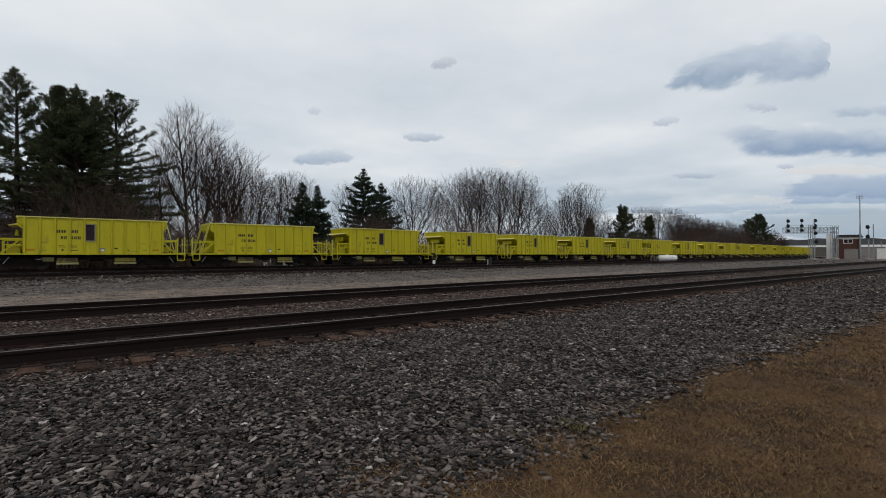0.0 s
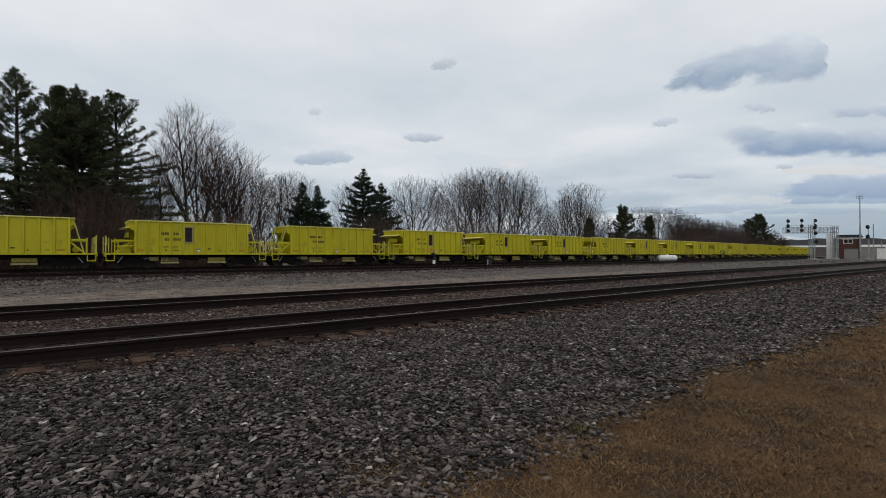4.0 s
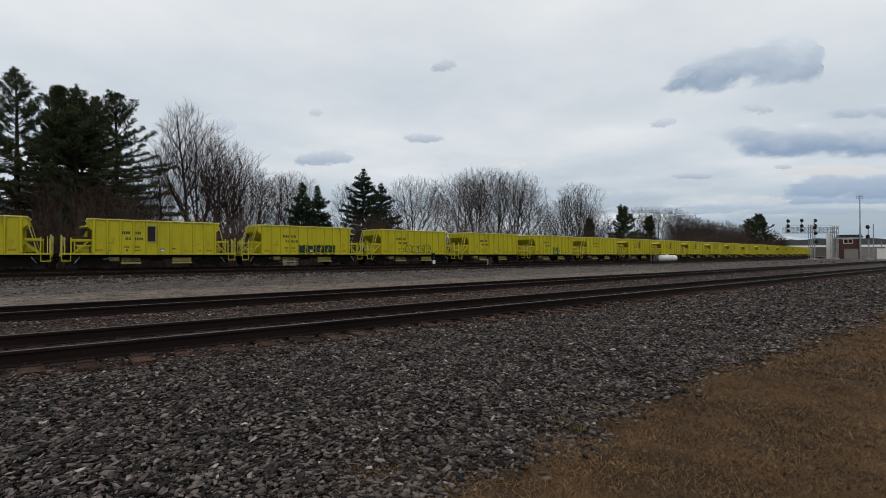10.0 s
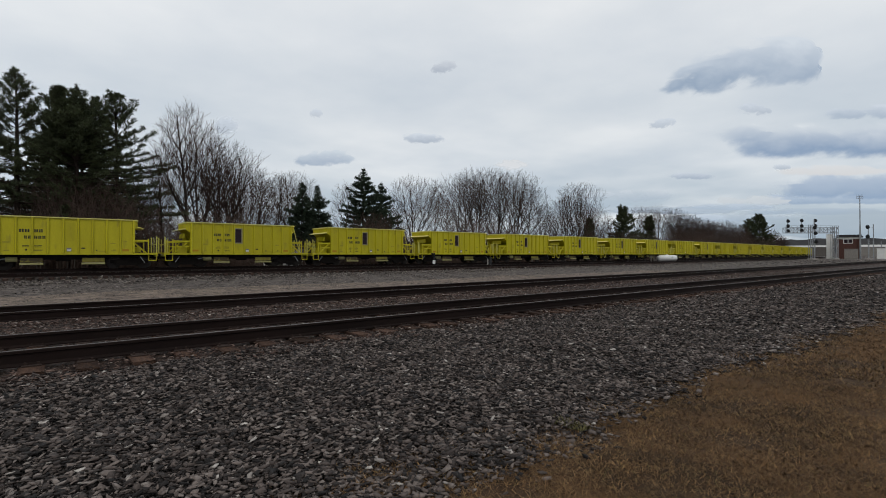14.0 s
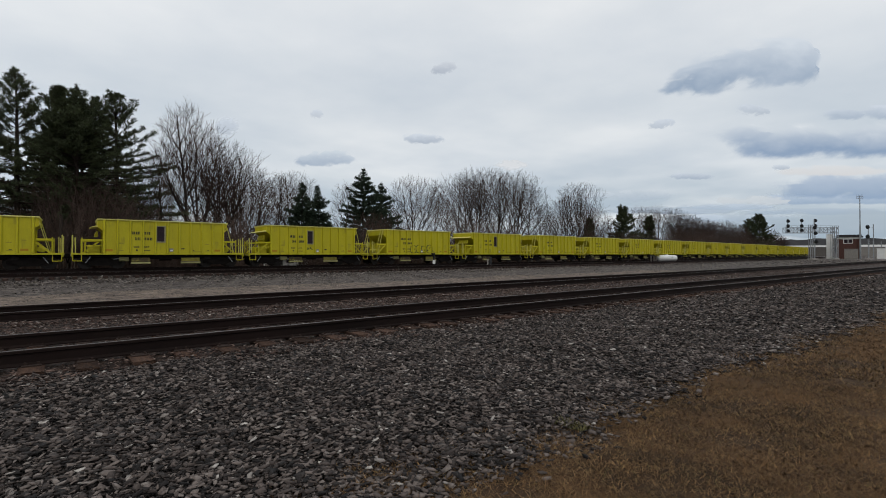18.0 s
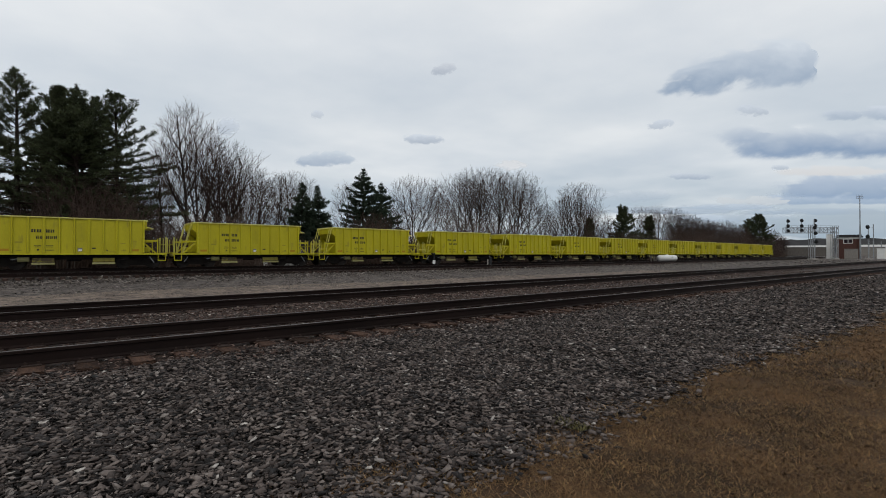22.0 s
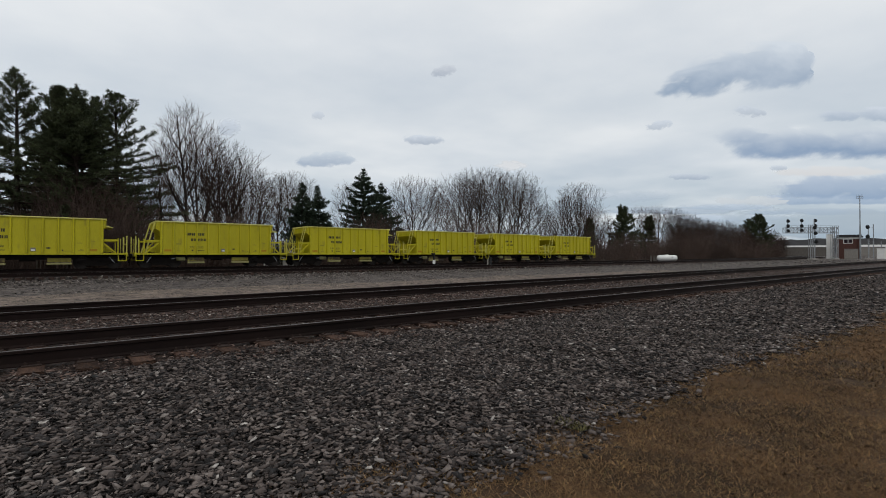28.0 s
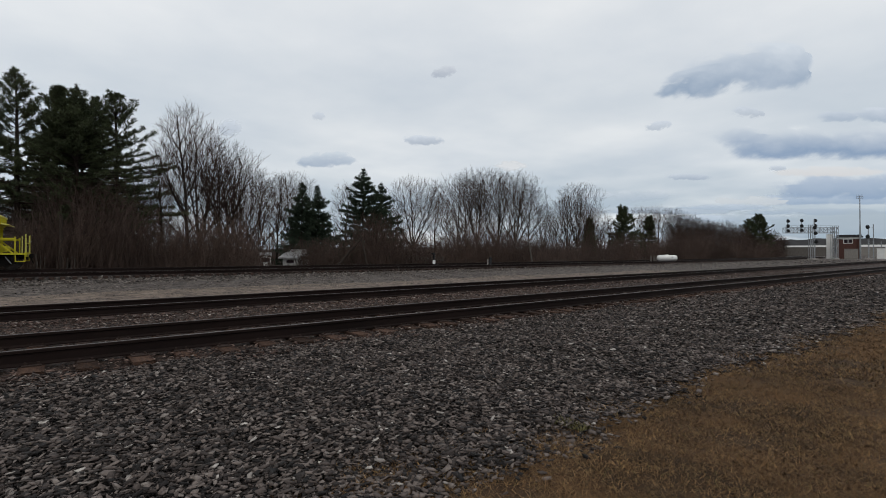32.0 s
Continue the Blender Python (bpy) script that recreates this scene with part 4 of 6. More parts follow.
def car_marks(car, rnd):
    def letters(x, z, n, w, h, gap):
        return [(x + i * (w + gap) + s * w * 0.58, x + i * (w + gap) + s * w * 0.58 + w * 0.42, z, z + h) for i in range(n) for s in (0, 1)]

    stencil("reporting_mark", letters(-1.99, 2.26, 2, 0.21, 0.19, 0.05) + letters(-1.30, 2.26, 2, 0.17, 0.19, 0.05), M["mark"], car, "dark stencilled reporting mark")
    stencil("number_mark", letters(-1.76, 1.87, 2, 0.12, 0.19, 0.05) + letters(-1.30, 1.87, 3, 0.14, 0.19, 0.05), M["mark"], car, "dark stencilled number bars")
    stencil("capacity_data", [(-1.85, -1.53, 1.45, 1.48), (-1.85, -1.53, 1.37, 1.40), (-1.30, -0.95, 1.45, 1.48), (-1.30, -0.95, 1.37, 1.40), (-1.72, -1.62, 1.16, 1.26), (-1.35, -0.90, 1.17, 1.21)], M["mark"], car)
    stencil("orange_label", [(-3.42, -2.98, 1.13, 1.27)], M["mark_orange"], car)
    stencil("orange_label", [(3.12, 3.50, 1.13, 1.27)], M["mark_orange"], car)
    stencil("small_stencil", [(-2.72, -2.40, 1.62, 1.70), (-2.66, -2.42, 1.15, 1.20), (1.78, 2.2, 1.12, 1.15), (2.48, 2.75, 1.62, 1.66), (2.5, 2.8, 1.14, 1.18), (3.2, 3.4, 1.75, 1.79)], M["mark_faint"], car)
    stencil("inspection_mark", [(0.22 + 0.75, 0.42 + 0.75, 1.28, 1.36), (1.72, 1.79, 1.15, 1.23), (2.62, 2.76, 1.20, 1.23)], M["mark"] if rnd.random() < 0.5 else M["mark_faint"], car)
    b = part("defect_card_board", Geo().box(0.24, 0.48, -HALF - 0.05, -HALF - 0.012, 1.12, 1.34, c=0.008), M["cabinet"], car)
    part("card", Geo().box(0.27, 0.45, -HALF - 0.056, -HALF - 0.05, 1.14, 1.24), M["white"], b)


def hatch_window(car):
    """A tall dark window in a tan frame, in the fifth bay."""
    w = new("window")
    w.parent = car
    x0, x1, z0, z1, y0 = -0.58, 0.0, 1.74, 2.88, -HALF
    g = Geo()
    g.box(x0, x1, y0 - 0.07, y0 - 0.012, z1 - 0.07, z1).box(x0, x1, y0 - 0.07, y0 - 0.012, z0, z0 + 0.07)
    g.box(x0, x0 + 0.07, y0 - 0.07, y0 - 0.012, z0 + 0.07, z1 - 0.07).box(x1 - 0.07, x1, y0 - 0.07, y0 - 0.012, z0 + 0.07, z1 - 0.07)
    part("window_frame", g, M["frame_tan"], w, "tan metal frame")
    part("pane", Geo().box(x0 + 0.07, x1 - 0.07, y0 - 0.03, y0 - 0.012, z0 + 0.07, z1 - 0.07), M["glass"], w, "dark purple-tinted pane")


def spray_strokes(name, strokes, w, material, car, label):
    g = Geo()
    y = -HALF - 0.016
    for line in strokes:
        for (ax, az), (bx, bz) in zip(line, line[1:]):
            d = Vector((bx - ax, 0, bz - az))
            u = Vector((-d.z, 0, d.x)).normalized() * w / 2
            vs = [Vector((ax, y, az)) - u, Vector((bx, y, bz)) - u, Vector((bx, y, bz)) + u, Vector((ax, y, az)) + u]
            g.add([(p.x, y + k, p.z) for k in (0.0, -0.004) for p in vs], [(0, 1, 2, 3), (7, 6, 5, 4), (0, 4, 5, 1), (1, 5, 6, 2), (2, 6, 7, 3), (3, 7, 4, 0)])
    return part(name, g, material, car, label)


def scribble(x0, x1, z0, z1, n, rnd):
    """Abstract looping strokes that fill a patch; no letters."""
    lines = []
    w = (x1 - x0) / n
    for i in range(n):
        a = x0 + i * w
        lines.append([(a + w * rnd.uniform(0.0, 0.9), z0 + (z1 - z0) * rnd.uniform(0, 1)) for _ in range(7)])
    return lines


def loops(x0, x1, z0, z1, n, rnd):
    """Swollen square-cornered outlines side by side, each with a stroke or two inside; no letters."""
    lines, w = [], (x1 - x0) / n
    for i in range(n):
        cx, cz, hw, hz = x0 + (i + 0.5) * w, (z0 + z1) / 2 + rnd.uniform(-0.04, 0.04), w * 0.52, (z1 - z0) / 2 * rnd.uniform(0.85, 1.05)
        ring = []
        for j in range(17):
            a = j * 6.2832 / 16
            c, s = math.cos(a), math.sin(a)
            k = rnd.uniform(0.88, 1.06) if 0 < j < 16 else 1.0
            ring.append((cx + hw * k * math.copysign(abs(c) ** 0.6, c), cz + hz * k * math.copysign(abs(s) ** 0.6, s)))
        lines.append(ring)
        for _ in range(2):
            a, z = cx + hw * rnd.uniform(-0.45, 0.1), cz + hz * rnd.uniform(-0.5, 0.5)
            lines.append([(a, z), (a + hw * rnd.uniform(0.2, 0.5), z + hz * rnd.uniform(-0.25, 0.25)), (a + hw * rnd.uniform(0.3, 0.6), z + hz * rnd.uniform(-0.5, 0.1))])
    return lines


def blobs(x0, x1, z0, z1, n, rnd, name, material, car, label):
    """Chunky abstract shapes side by side; over the posts the paint lies on their faces."""
    g, w = Geo(), (x1 - x0) / n
    for i in range(n):
        a, b = x0 + i * w - 0.03, x0 + (i + 1) * w - 0.05
        m, q = (z0 + z1) / 2, (b - a)
        pts = [(a + 0.06, z0 + rnd.uniform(0, 0.06)), (a + q * 0.45, z0 + rnd.uniform(0.02, 0.14)), (b, z0 + rnd.uniform(0, 0.08)), (b - rnd.uniform(0.02, 0.12), m - 0.06), (b + 0.03, m + rnd.uniform(0.02, 0.14)), (b - 0.04, z1 - rnd.uniform(0, 0.1)),
               (a + q * 0.5, z1 - rnd.uniform(0.0, 0.12)), (a, z1 - rnd.uniform(0, 0.06)), (a + rnd.uniform(0.04, 0.12), m + 0.05), (a - 0.02, m - rnd.uniform(0.05, 0.15))]
        g.prism(pts, -HALF - 0.02, -HALF - 0.012)
    for px in POSTS:
        if x0 < px < x1:
            g.box(px - 0.045, px + 0.045, -HALF - 0.131, -HALF - 0.125, z0 + 0.08, z1 - 0.06)
    return part(name, g, material, car, label)


WINDOWED = {0, 2, 3, 4, 5, 6, 8, 9, 10, 12, 13, 14, 20, 21, 22, 23, 24, 25, 26, 28}
CAR_PITCH, CAR_SPEED, CAR_START = 10.6582, 14.5868, 2.03
CARS = []


def build_train():
    plain = thing("hopper_car", pose(0, 0, 0), "bright yellow-green steel ballast hopper car with ribbed sides", "hopper car", "cars of the ballast train")
    hopper_car_parts(plain, False)
    car_marks(plain, random.Random(1))
    windowed = thing("hopper_car", pose(0, 0, 0), "bright yellow-green ballast hopper car with a tall dark side window", "hopper car", "cars of the ballast train")
    hopper_car_parts(windowed, True)
    car_marks(windowed, random.Random(1))
    hatch_window(windowed)
    for n in range(-1, 44):
        src = windowed if n in WINDOWED else plain
        first = {0: windowed, -1: plain}.get(n)
        car = first or copy_thing(src, pose(0, 0, 0))
        CARS.append((n, car))
    rnd = random.Random(8)
    tags = {
        15: [("graffiti_highlights", scribble(-0.6, 2.4, 1.12, 1.60, 5, rnd), 0.018, M["tag_pale"], "pale green graffiti lines")],
        16: [("graffiti", loops(-0.95, 1.95, 1.04, 1.80, 4, rnd), 0.075, M["tag_black"], "dark olive green graffiti outlines")],
        27: [("graffiti", loops(-0.95, 1.65, 1.04, 1.80, 4, rnd), 0.055, M["tag_black"], "thin black graffiti outline")],
        8: [("graffiti", [[(-0.28 + r * 0.46 * math.cos(a / 3) * (1 + 0.2 * math.sin(a)), 1.28 + r * 0.21 * math.sin(a / 3) + 0.04 * math.cos(a * 1.5)) for a in range(20)] for r in (1.0, 0.55)] + [[(-0.5, 1.2), (-0.1, 1.33), (0.1, 1.22)]], 0.055, M["tag_pink"], "orange-red graffiti scrawl")],
        26: [("graffiti", scribble(-0.6, 0.0, 1.3, 1.5, 2, rnd), 0.035, M["tag_black"], "black scrawl")],
    }
    for n, car in CARS:
        if n in tags:
            for name, st, w, m, label in tags[n]:
                spray_strokes(name, st, w, m, car, label)
            tagged(car, "yellow-green ballast hopper car with dark window and graffiti" if n in WINDOWED else "yellow-green ballast hopper car with graffiti along its side")
        if n == 10:
            g = Geo().prism([(-0.55, 1.05), (-0.05, 1.05), (-0.02, 1.35), (-0.10, 1.66), (-0.30, 1.73), (-0.50, 1.66), (-0.58, 1.35)], -HALF - 0.020, -HALF - 0.012)
            part("graffiti", g, M["gate"], car, "pale sprayed patch under the window")
            spray_strokes("graffiti_outline", [[(-0.58, 1.40), (-0.50, 1.68), (-0.30, 1.75), (-0.10, 1.68), (-0.02, 1.40), (-0.22, 1.34), (-0.40, 1.34), (-0.58, 1.40)], [(-0.46, 1.30), (-0.50, 1.06), (-0.08, 1.06), (-0.12, 1.30)], [(-0.40, 1.52), (-0.20, 1.54)], [(-0.36, 1.20), (-0.20, 1.16)]], 0.06, M["tag_pink"], car, "orange-red outline strokes").location = (0, -0.008, 0)
            tagged(car, "yellow-green ballast hopper car with window and orange-red graffiti")
        if n == 15:
            blobs(-0.75, 2.55, 1.015, 1.74, 5, random.Random(4), "graffiti", M["green_dark"], car, "row of chunky dark green graffiti shapes")
            low = Geo()
            for k in range(5):
                low.box(-0.72 + 0.66 * k, -0.20 + 0.66 * k, -HALF - 0.108, -HALF - 0.102, 0.925, 0.995)
            part("graffiti", low, M["green_dark"], car, "dark green paint run over the sill")
            for c in car.children:
                if c.name.startswith("graffiti_highlights"):
                    c.location = (0, -0.008, 0)
        if n == 18:
            g = Geo()
            for x0, x1 in ((-0.2, 0.38), (0.46, 1.02)):
                g.prism([(x0, 0.99), (x1 - 0.08, 0.99), (x1, 1.3), (x1 - 0.06, 1.72), (x0 - 0.08, 1.72), (x0 + 0.05, 1.4)], -HALF - 0.02, -HALF - 0.012)
            part("graffiti", g, M["green_tag"], car, "two solid bright green graffiti blocks")
            low = Geo()
            for x0, x1 in ((-0.22, 0.33), (0.42, 0.96)):
                low.box(x0, x1, -HALF - 0.108, -HALF - 0.102, 0.925, 0.995)
            part("graffiti", low, M["green_dark"], car, "dark green paint run over the sill")
            spray_strokes("graffiti_outline", [[(x + 0.3, z) for x, z in line] for line in ([(-0.55, 1.02), (-0.45, 1.4), (-0.6, 1.74), (0.16, 1.74), (0.18, 1.5), (0.1, 1.02)], [(0.14, 1.02), (0.24, 1.4), (0.14, 1.74), (0.74, 1.74), (0.77, 1.3), (0.68, 1.02)], [(0.45, 1.25), (0.75, 1.3)], [(-0.25, 1.3), (-0.05, 1.5)])], 0.045, M["green_dark"], car, "dark green outline").location = (0, -0.008, 0)
            tagged(car, "yellow-green ballast hopper car with solid green graffiti")


build_train()


# ---------------------------------------------------------------- trees
def tubes(segs, sides):
    """Vertices and faces of open tapered tubes; segs: rows of ax ay az bx by bz ra rb."""
    s = np.asarray(segs, dtype=float)
    a, b, ra, rb = s[:, 0:3], s[:, 3:6], s[:, 6], s[:, 7]
    d = b - a
    d /= np.linalg.norm(d, axis=1)[:, None] + 1e-9
    ref = np.where(np.abs(d[:, 2:3]) > 0.9, np.array([[1.0, 0, 0]]), np.array([[0, 0, 1.0]]))
    u = np.cross(d, ref)
    u /= np.linalg.norm(u, axis=1)[:, None]
    t = np.cross(d, u)
    ang = np.arange(sides) * 2 * np.pi / sides
    ring = u[:, None, :] * np.cos(ang)[None, :, None] + t[:, None, :] * np.sin(ang)[None, :, None]
    v = np.concatenate([a[:, None, :] + ring * ra[:, None, None], b[:, None, :] + ring * rb[:, None, None]], 1)
    k = np.arange(sides)
    q = np.stack([k, (k + 1) % sides, (k + 1) % sides + sides, k + sides], 1)
    f = q[None] + (np.arange(len(s)) * 2 * sides)[:, None, None]
    return v.reshape(-1, 3), f.reshape(-1, 4)


def limb(rnd, start, way, length, r, pieces, lift, wander):
    """A bent limb as a list of points with radii."""
    pts, p, d = [(start.copy(), r)], start.copy(), way.normalized()
    for i in range(pieces):
        d = (d + Vector((rnd.gauss(0, wander), rnd.gauss(0, wander), rnd.gauss(0, wander * 0.6) + lift))).normalized()
        p = p + d * (length / pieces)
        pts.append((p.copy(), max(r * (1 - 0.8 * (i + 1) / pieces), 0.008)))
    return pts


def along(pts, f):
    k = f * (len(pts) - 1)
    i = min(int(k), len(pts) - 2)
    w = k - i
    (a, ra), (b, rb) = pts[i], pts[i + 1]
    return a.lerp(b, w), ra * (1 - w) + rb * w, (b - a).normalized()


def side_way(rnd, d, spread):
    r = d.orthogonal().normalized()
    r.rotate(Matrix.Rotation(rnd.uniform(0, 2 * math.pi), 3, d))
    return (d * math.cos(spread) + r * math.sin(spread)).normalized()


def bare_tree_meshes(seed, height, reach, low, widest, stem, limbs, lean=(0.9, 0.4), dense=1.0):
    """A bare tree of straight rising limbs, branches, twigs and shoots that all end at the round outline of its crown.

    reach: half the crown's width as a share of the height; low: where the crown begins; widest: the height of its greatest width;
    stem: how far the trunk goes up; lean: slant of the lowest and the topmost limb."""
    rnd = random.Random(seed)
    h = height
    thick, thin = [], []

    def free_way(p, d):
        """How far a limb can go before it leaves the crown."""
        s = 0.0
        while s < h:
            q = p + d * s
            f = (q.z / h - low) / (1 - low)
            if f > 1:
                break
            a = math.atan2(q.y, q.x)
            lump = 1 + 0.15 * math.sin(3 * a + seed) * math.sin(5 * f + seed) + 0.08 * math.sin(2 * a - 2 * seed)
            w = 1 - ((f - widest) / (widest + 0.25 if f < widest else 1.0 - widest)) ** 2
            if f > -0.1 and math.hypot(q.x, q.y) > reach * h * math.sqrt(max(w, 0.0)) * lump:
                break
            s += 0.02 * h
        return s

    def put(pts):
        for (p, ra), (q, rb) in zip(pts, pts[1:]):
            (thick if ra > 0.02 else thin).append((*p, *q, ra, rb))

    def shoot(p, d, ln):
        e = p + (d + Vector((0, 0, 0.12))).normalized() * ln
        thin.append((*p, *e, 0.0041, 0.0026))

    def twig(p, d, ln, r):
        pts = limb(rnd, p, d, ln, r, 2, 0.06, 0.10)
        put(pts)
        n = max(2, int(dense * ln / (0.022 * h)))
        for i in range(n):
            q, rr, w = along(pts, (i + 0.4 + 0.6 * rnd.random()) / n)
            shoot(q, side_way(rnd, w, rnd.uniform(0.4, 0.8)), h * rnd.uniform(0.018, 0.042))
        shoot(pts[-1][0], (pts[-1][0] - pts[-2][0]).normalized(), h * 0.025)

    def branch(p, d, ln, r, level):
        pts = limb(rnd, p, d, ln, r, 6 if level == 1 else 4, 0.035 if level == 1 else 0.05, 0.045 if level == 1 else 0.07)
        put(pts)
        gap = (0.034 if level == 1 else 0.020) * h / dense
        n = max(3, int(ln * 0.85 / gap))
        side = rnd.uniform(0, 6.28)
        for i in range(n):
            f = 0.15 + 0.85 * (i + rnd.random()) / n
            q, rr, w = along(pts, min(f, 1.0))
            u = w.orthogonal().normalized()
            u.rotate(Matrix.Rotation(side + i * 2.4, 3, w))
            ti = rnd.uniform(0.50, 0.85)
            way = w * math.cos(ti) + u * math.sin(ti)
            way.z = abs(way.z) * 0.7 + way.z * 0.3 + 0.12
            way.normalize()
            room = free_way(q, way)
            if level == 1:
                branch(q, way, max(min(room * rnd.uniform(0.7, 1.0), ln * rnd.uniform(0.35, 0.62)), 0.05 * h), max(rr * 0.60, 0.0115), 2)
            else:
                twig(q, way, max(min(room, ln * rnd.uniform(0.35, 0.7)), 0.03 * h), 0.0064)

    trunk = limb(rnd, Vector((0, 0, -0.1)), Vector((rnd.gauss(0, 0.02), rnd.gauss(0, 0.02), 1)), stem * h, 0.0125 * h, 9, 0.05, 0.025)
    if stem < 0.6:
        trunk = [(p, max(r, 0.0085 * h)) for p, r in trunk]
    put([(trunk[0][0], trunk[0][1] * 1.4)] + trunk[1:])
    spin = rnd.uniform(0, 6.28)
    for i in range(limbs):
        g = (i + rnd.random()) / limbs
        az = spin + i * 2.4 + rnd.uniform(-0.35, 0.35)
        p, r, d = along(trunk, min(1.0, (low + (0.96 * stem - low) * g) / stem) if stem >= 0.6 else 0.6 + 0.4 * g)
        ti = (lean[0] + (lean[1] - lean[0]) * g) * rnd.uniform(0.85, 1.15)
        way = Vector((math.cos(az) * math.sin(ti), math.sin(az) * math.sin(ti), math.cos(ti)))
        ln = max(free_way(p + way * 0.02 * h, way) * rnd.uniform(0.85, 1.0), 0.06 * h)
        branch(p, way, ln, max(r * 0.58, 0.02) if stem >= 0.6 else h * 0.0080 * rnd.uniform(0.75, 1.1), 1)
    peak = max(s[5] for s in thin) / h
    for store in (thick, thin):
        store[:] = [tuple(c / peak for c in s[:6]) + s[6:] for s in store]
    return raw_mesh("trunk", *tubes(thick, 5), M["bark"]), raw_mesh("crown", *tubes(thin, 3), M["twig"])


def tree(name, meshes, at, label, category, height=1.0, spin=0.0, group=""):
    ob = thing(name, Matrix.Translation(at) @ Matrix.Rotation(spin, 4, "Z"), label, category, group)
    ob.scale = (height, height, height)
    for nm, me in zip(("trunk", "crown", "dead_limbs"), meshes):
        part(nm, me, None, ob)
    return ob


def needle_tufts(tufts, n, spread, length, wide, seed):
    """Sprays of narrow blades; tufts: rows of place and main direction."""
    rng = np.random.default_rng(seed)
    a = np.asarray(tufts, dtype=float)
    p, d = np.repeat(a[:, :3], n, 0), np.repeat(a[:, 3:6], n, 0)
    k = len(p)
    w = d + rng.normal(0, spread, (k, 3))
    w /= np.linalg.norm(w, axis=1)[:, None]
    s = np.cross(w, rng.normal(0, 1, (k, 3)))
    s /= np.linalg.norm(s, axis=1)[:, None]
    ln = length * rng.uniform(0.6, 1.25, (k, 1))
    p = p + rng.normal(0, length * 0.22, (k, 3))
    v = np.stack([p - s * wide * 0.4, p + w * ln * 0.5 - s * wide, p + w * ln, p + w * ln * 0.5 + s * wide], 1).reshape(-1, 3)
    return v, np.arange(k * 4).reshape(-1, 4)


def pine_meshes(seed, height, reach, bare_below=0.2, round_top=False, leaders=1, taper=1.0, needles=13):
    """White pine: level limbs below, rising ones above, each ending in plumes of clumped needles, with gaps between."""
    rnd = random.Random(seed)
    wood, tufts = [], []
    stems = []
    main = limb(rnd, Vector((0, 0, -0.1)), Vector((rnd.uniform(-0.03, 0.03), rnd.uniform(-0.03, 0.03), 1)), height, height * 0.017, 12, 0.03, 0.02)
    stems.append((main, bare_below * 0.5, 1.0, 0.0))
    for k in range(leaders - 1):
        p, r, d = along(main, rnd.uniform(0.45, 0.62))
        a = seed + k * 2.6
        up = limb(rnd, p, Vector((math.cos(a) * 0.55, math.sin(a) * 0.55, 1)), (height * 0.965 - p.z) * rnd.uniform(0.86, 1.0), r * 0.7, 7, 0.10, 0.03)
        stems.append((up, 0.12, 0.72, 0.50))
    for trunk, f, part_reach, base in stems:
        for (a, ra), (b, rb) in zip(trunk, trunk[1:]):
            wood.append((*a, *b, ra, rb))
        while f < 0.985:
            n = rnd.randint(5, 7)
            turn0 = rnd.uniform(0, 6.28)
            tier = rnd.uniform(0.82, 1.10) if f < 0.55 else rnd.uniform(0.55, 1.15)
            for i in range(n):
                if rnd.random() < 0.12:
                    continue
                p, r, d = along(trunk, min(f + rnd.uniform(-0.012, 0.012), 0.99))
                g = base + (1 - base) * f
                if round_top:
                    shape = math.sqrt(max(0.0, 1.03 - g)) * 1.15 * min(1, 0.5 + g)
                else:
                    shape = min(1.0, max(0.03, 1.0 - g) / 0.50) ** taper * (0.68 + 0.32 * min(1, g / 0.35))
                ln = max(reach * part_reach * shape * tier * rnd.uniform(0.68, 1.05), 0.3)
                a = turn0 + i * 6.283 / n + rnd.uniform(-0.3, 0.3)
                rise = -0.10 + 3.0 * max(0, g - 0.52)
                pts = limb(rnd, p, Vector((math.cos(a), math.sin(a), rise)), ln, max(r * 0.35, 0.02), 6, 0.055, 0.06)
                for (q, ra), (w, rb) in zip(pts, pts[1:]):
                    wood.append((*q, *w, ra, rb))
                dead = g < bare_below
                m = int(ln * 2.0) if dead else max(6, int(ln * (6.5 if g < 0.45 else 7.5)))
                for j in range(m):
                    s = 0.22 + 0.78 * (j + rnd.random()) / m
                    q, r, d = along(pts, min(s, 1.0))
                    tw = side_way(rnd, d, rnd.uniform(0.35, 0.95))
                    tw.z = tw.z * 0.22 + 0.16
                    tl = rnd.uniform(0.25, 0.6) * (0.7 + 0.10 * ln) * (1.15 - 0.5 * s)
                    e = q + tw * tl
                    wood.append((*q, *e, 0.014, 0.007))
                    if not dead or rnd.random() < 0.25:
                        tufts.append((*e, tw.x * 0.8, tw.y * 0.8, tw.z + 0.45))
                        if rnd.random() < 0.6:
                            c = q.lerp(e, 0.45)
                            tufts.append((*c, tw.x * 0.6, tw.y * 0.6, tw.z + 0.5))
                if not dead:
                    e = pts[-1][0]
                    tufts.append((*e, d.x, d.y, d.z + 0.4))
            f += (rnd.uniform(0.034, 0.056) if g < 0.7 else rnd.uniform(0.030, 0.046)) if base == 0 else rnd.uniform(0.05, 0.08)
        for k in range(5):
            e = trunk[-1][0]
            tufts.append((e.x, e.y, e.z - 0.12 * k, rnd.gauss(0, 0.4), rnd.gauss(0, 0.4), 0.8))
    if round_top:
        v, fc = needle_tufts(tufts, 10, 0.9, 0.34, 0.045, seed)
    else:
        v, fc = needle_tufts(tufts, needles, 0.60, 0.24, 0.022 if needles > 10 else 0.03, seed)
    return raw_mesh("trunk", *tubes(wood, 4), M["bark"]), raw_mesh("crown", v, fc, M["pine"])


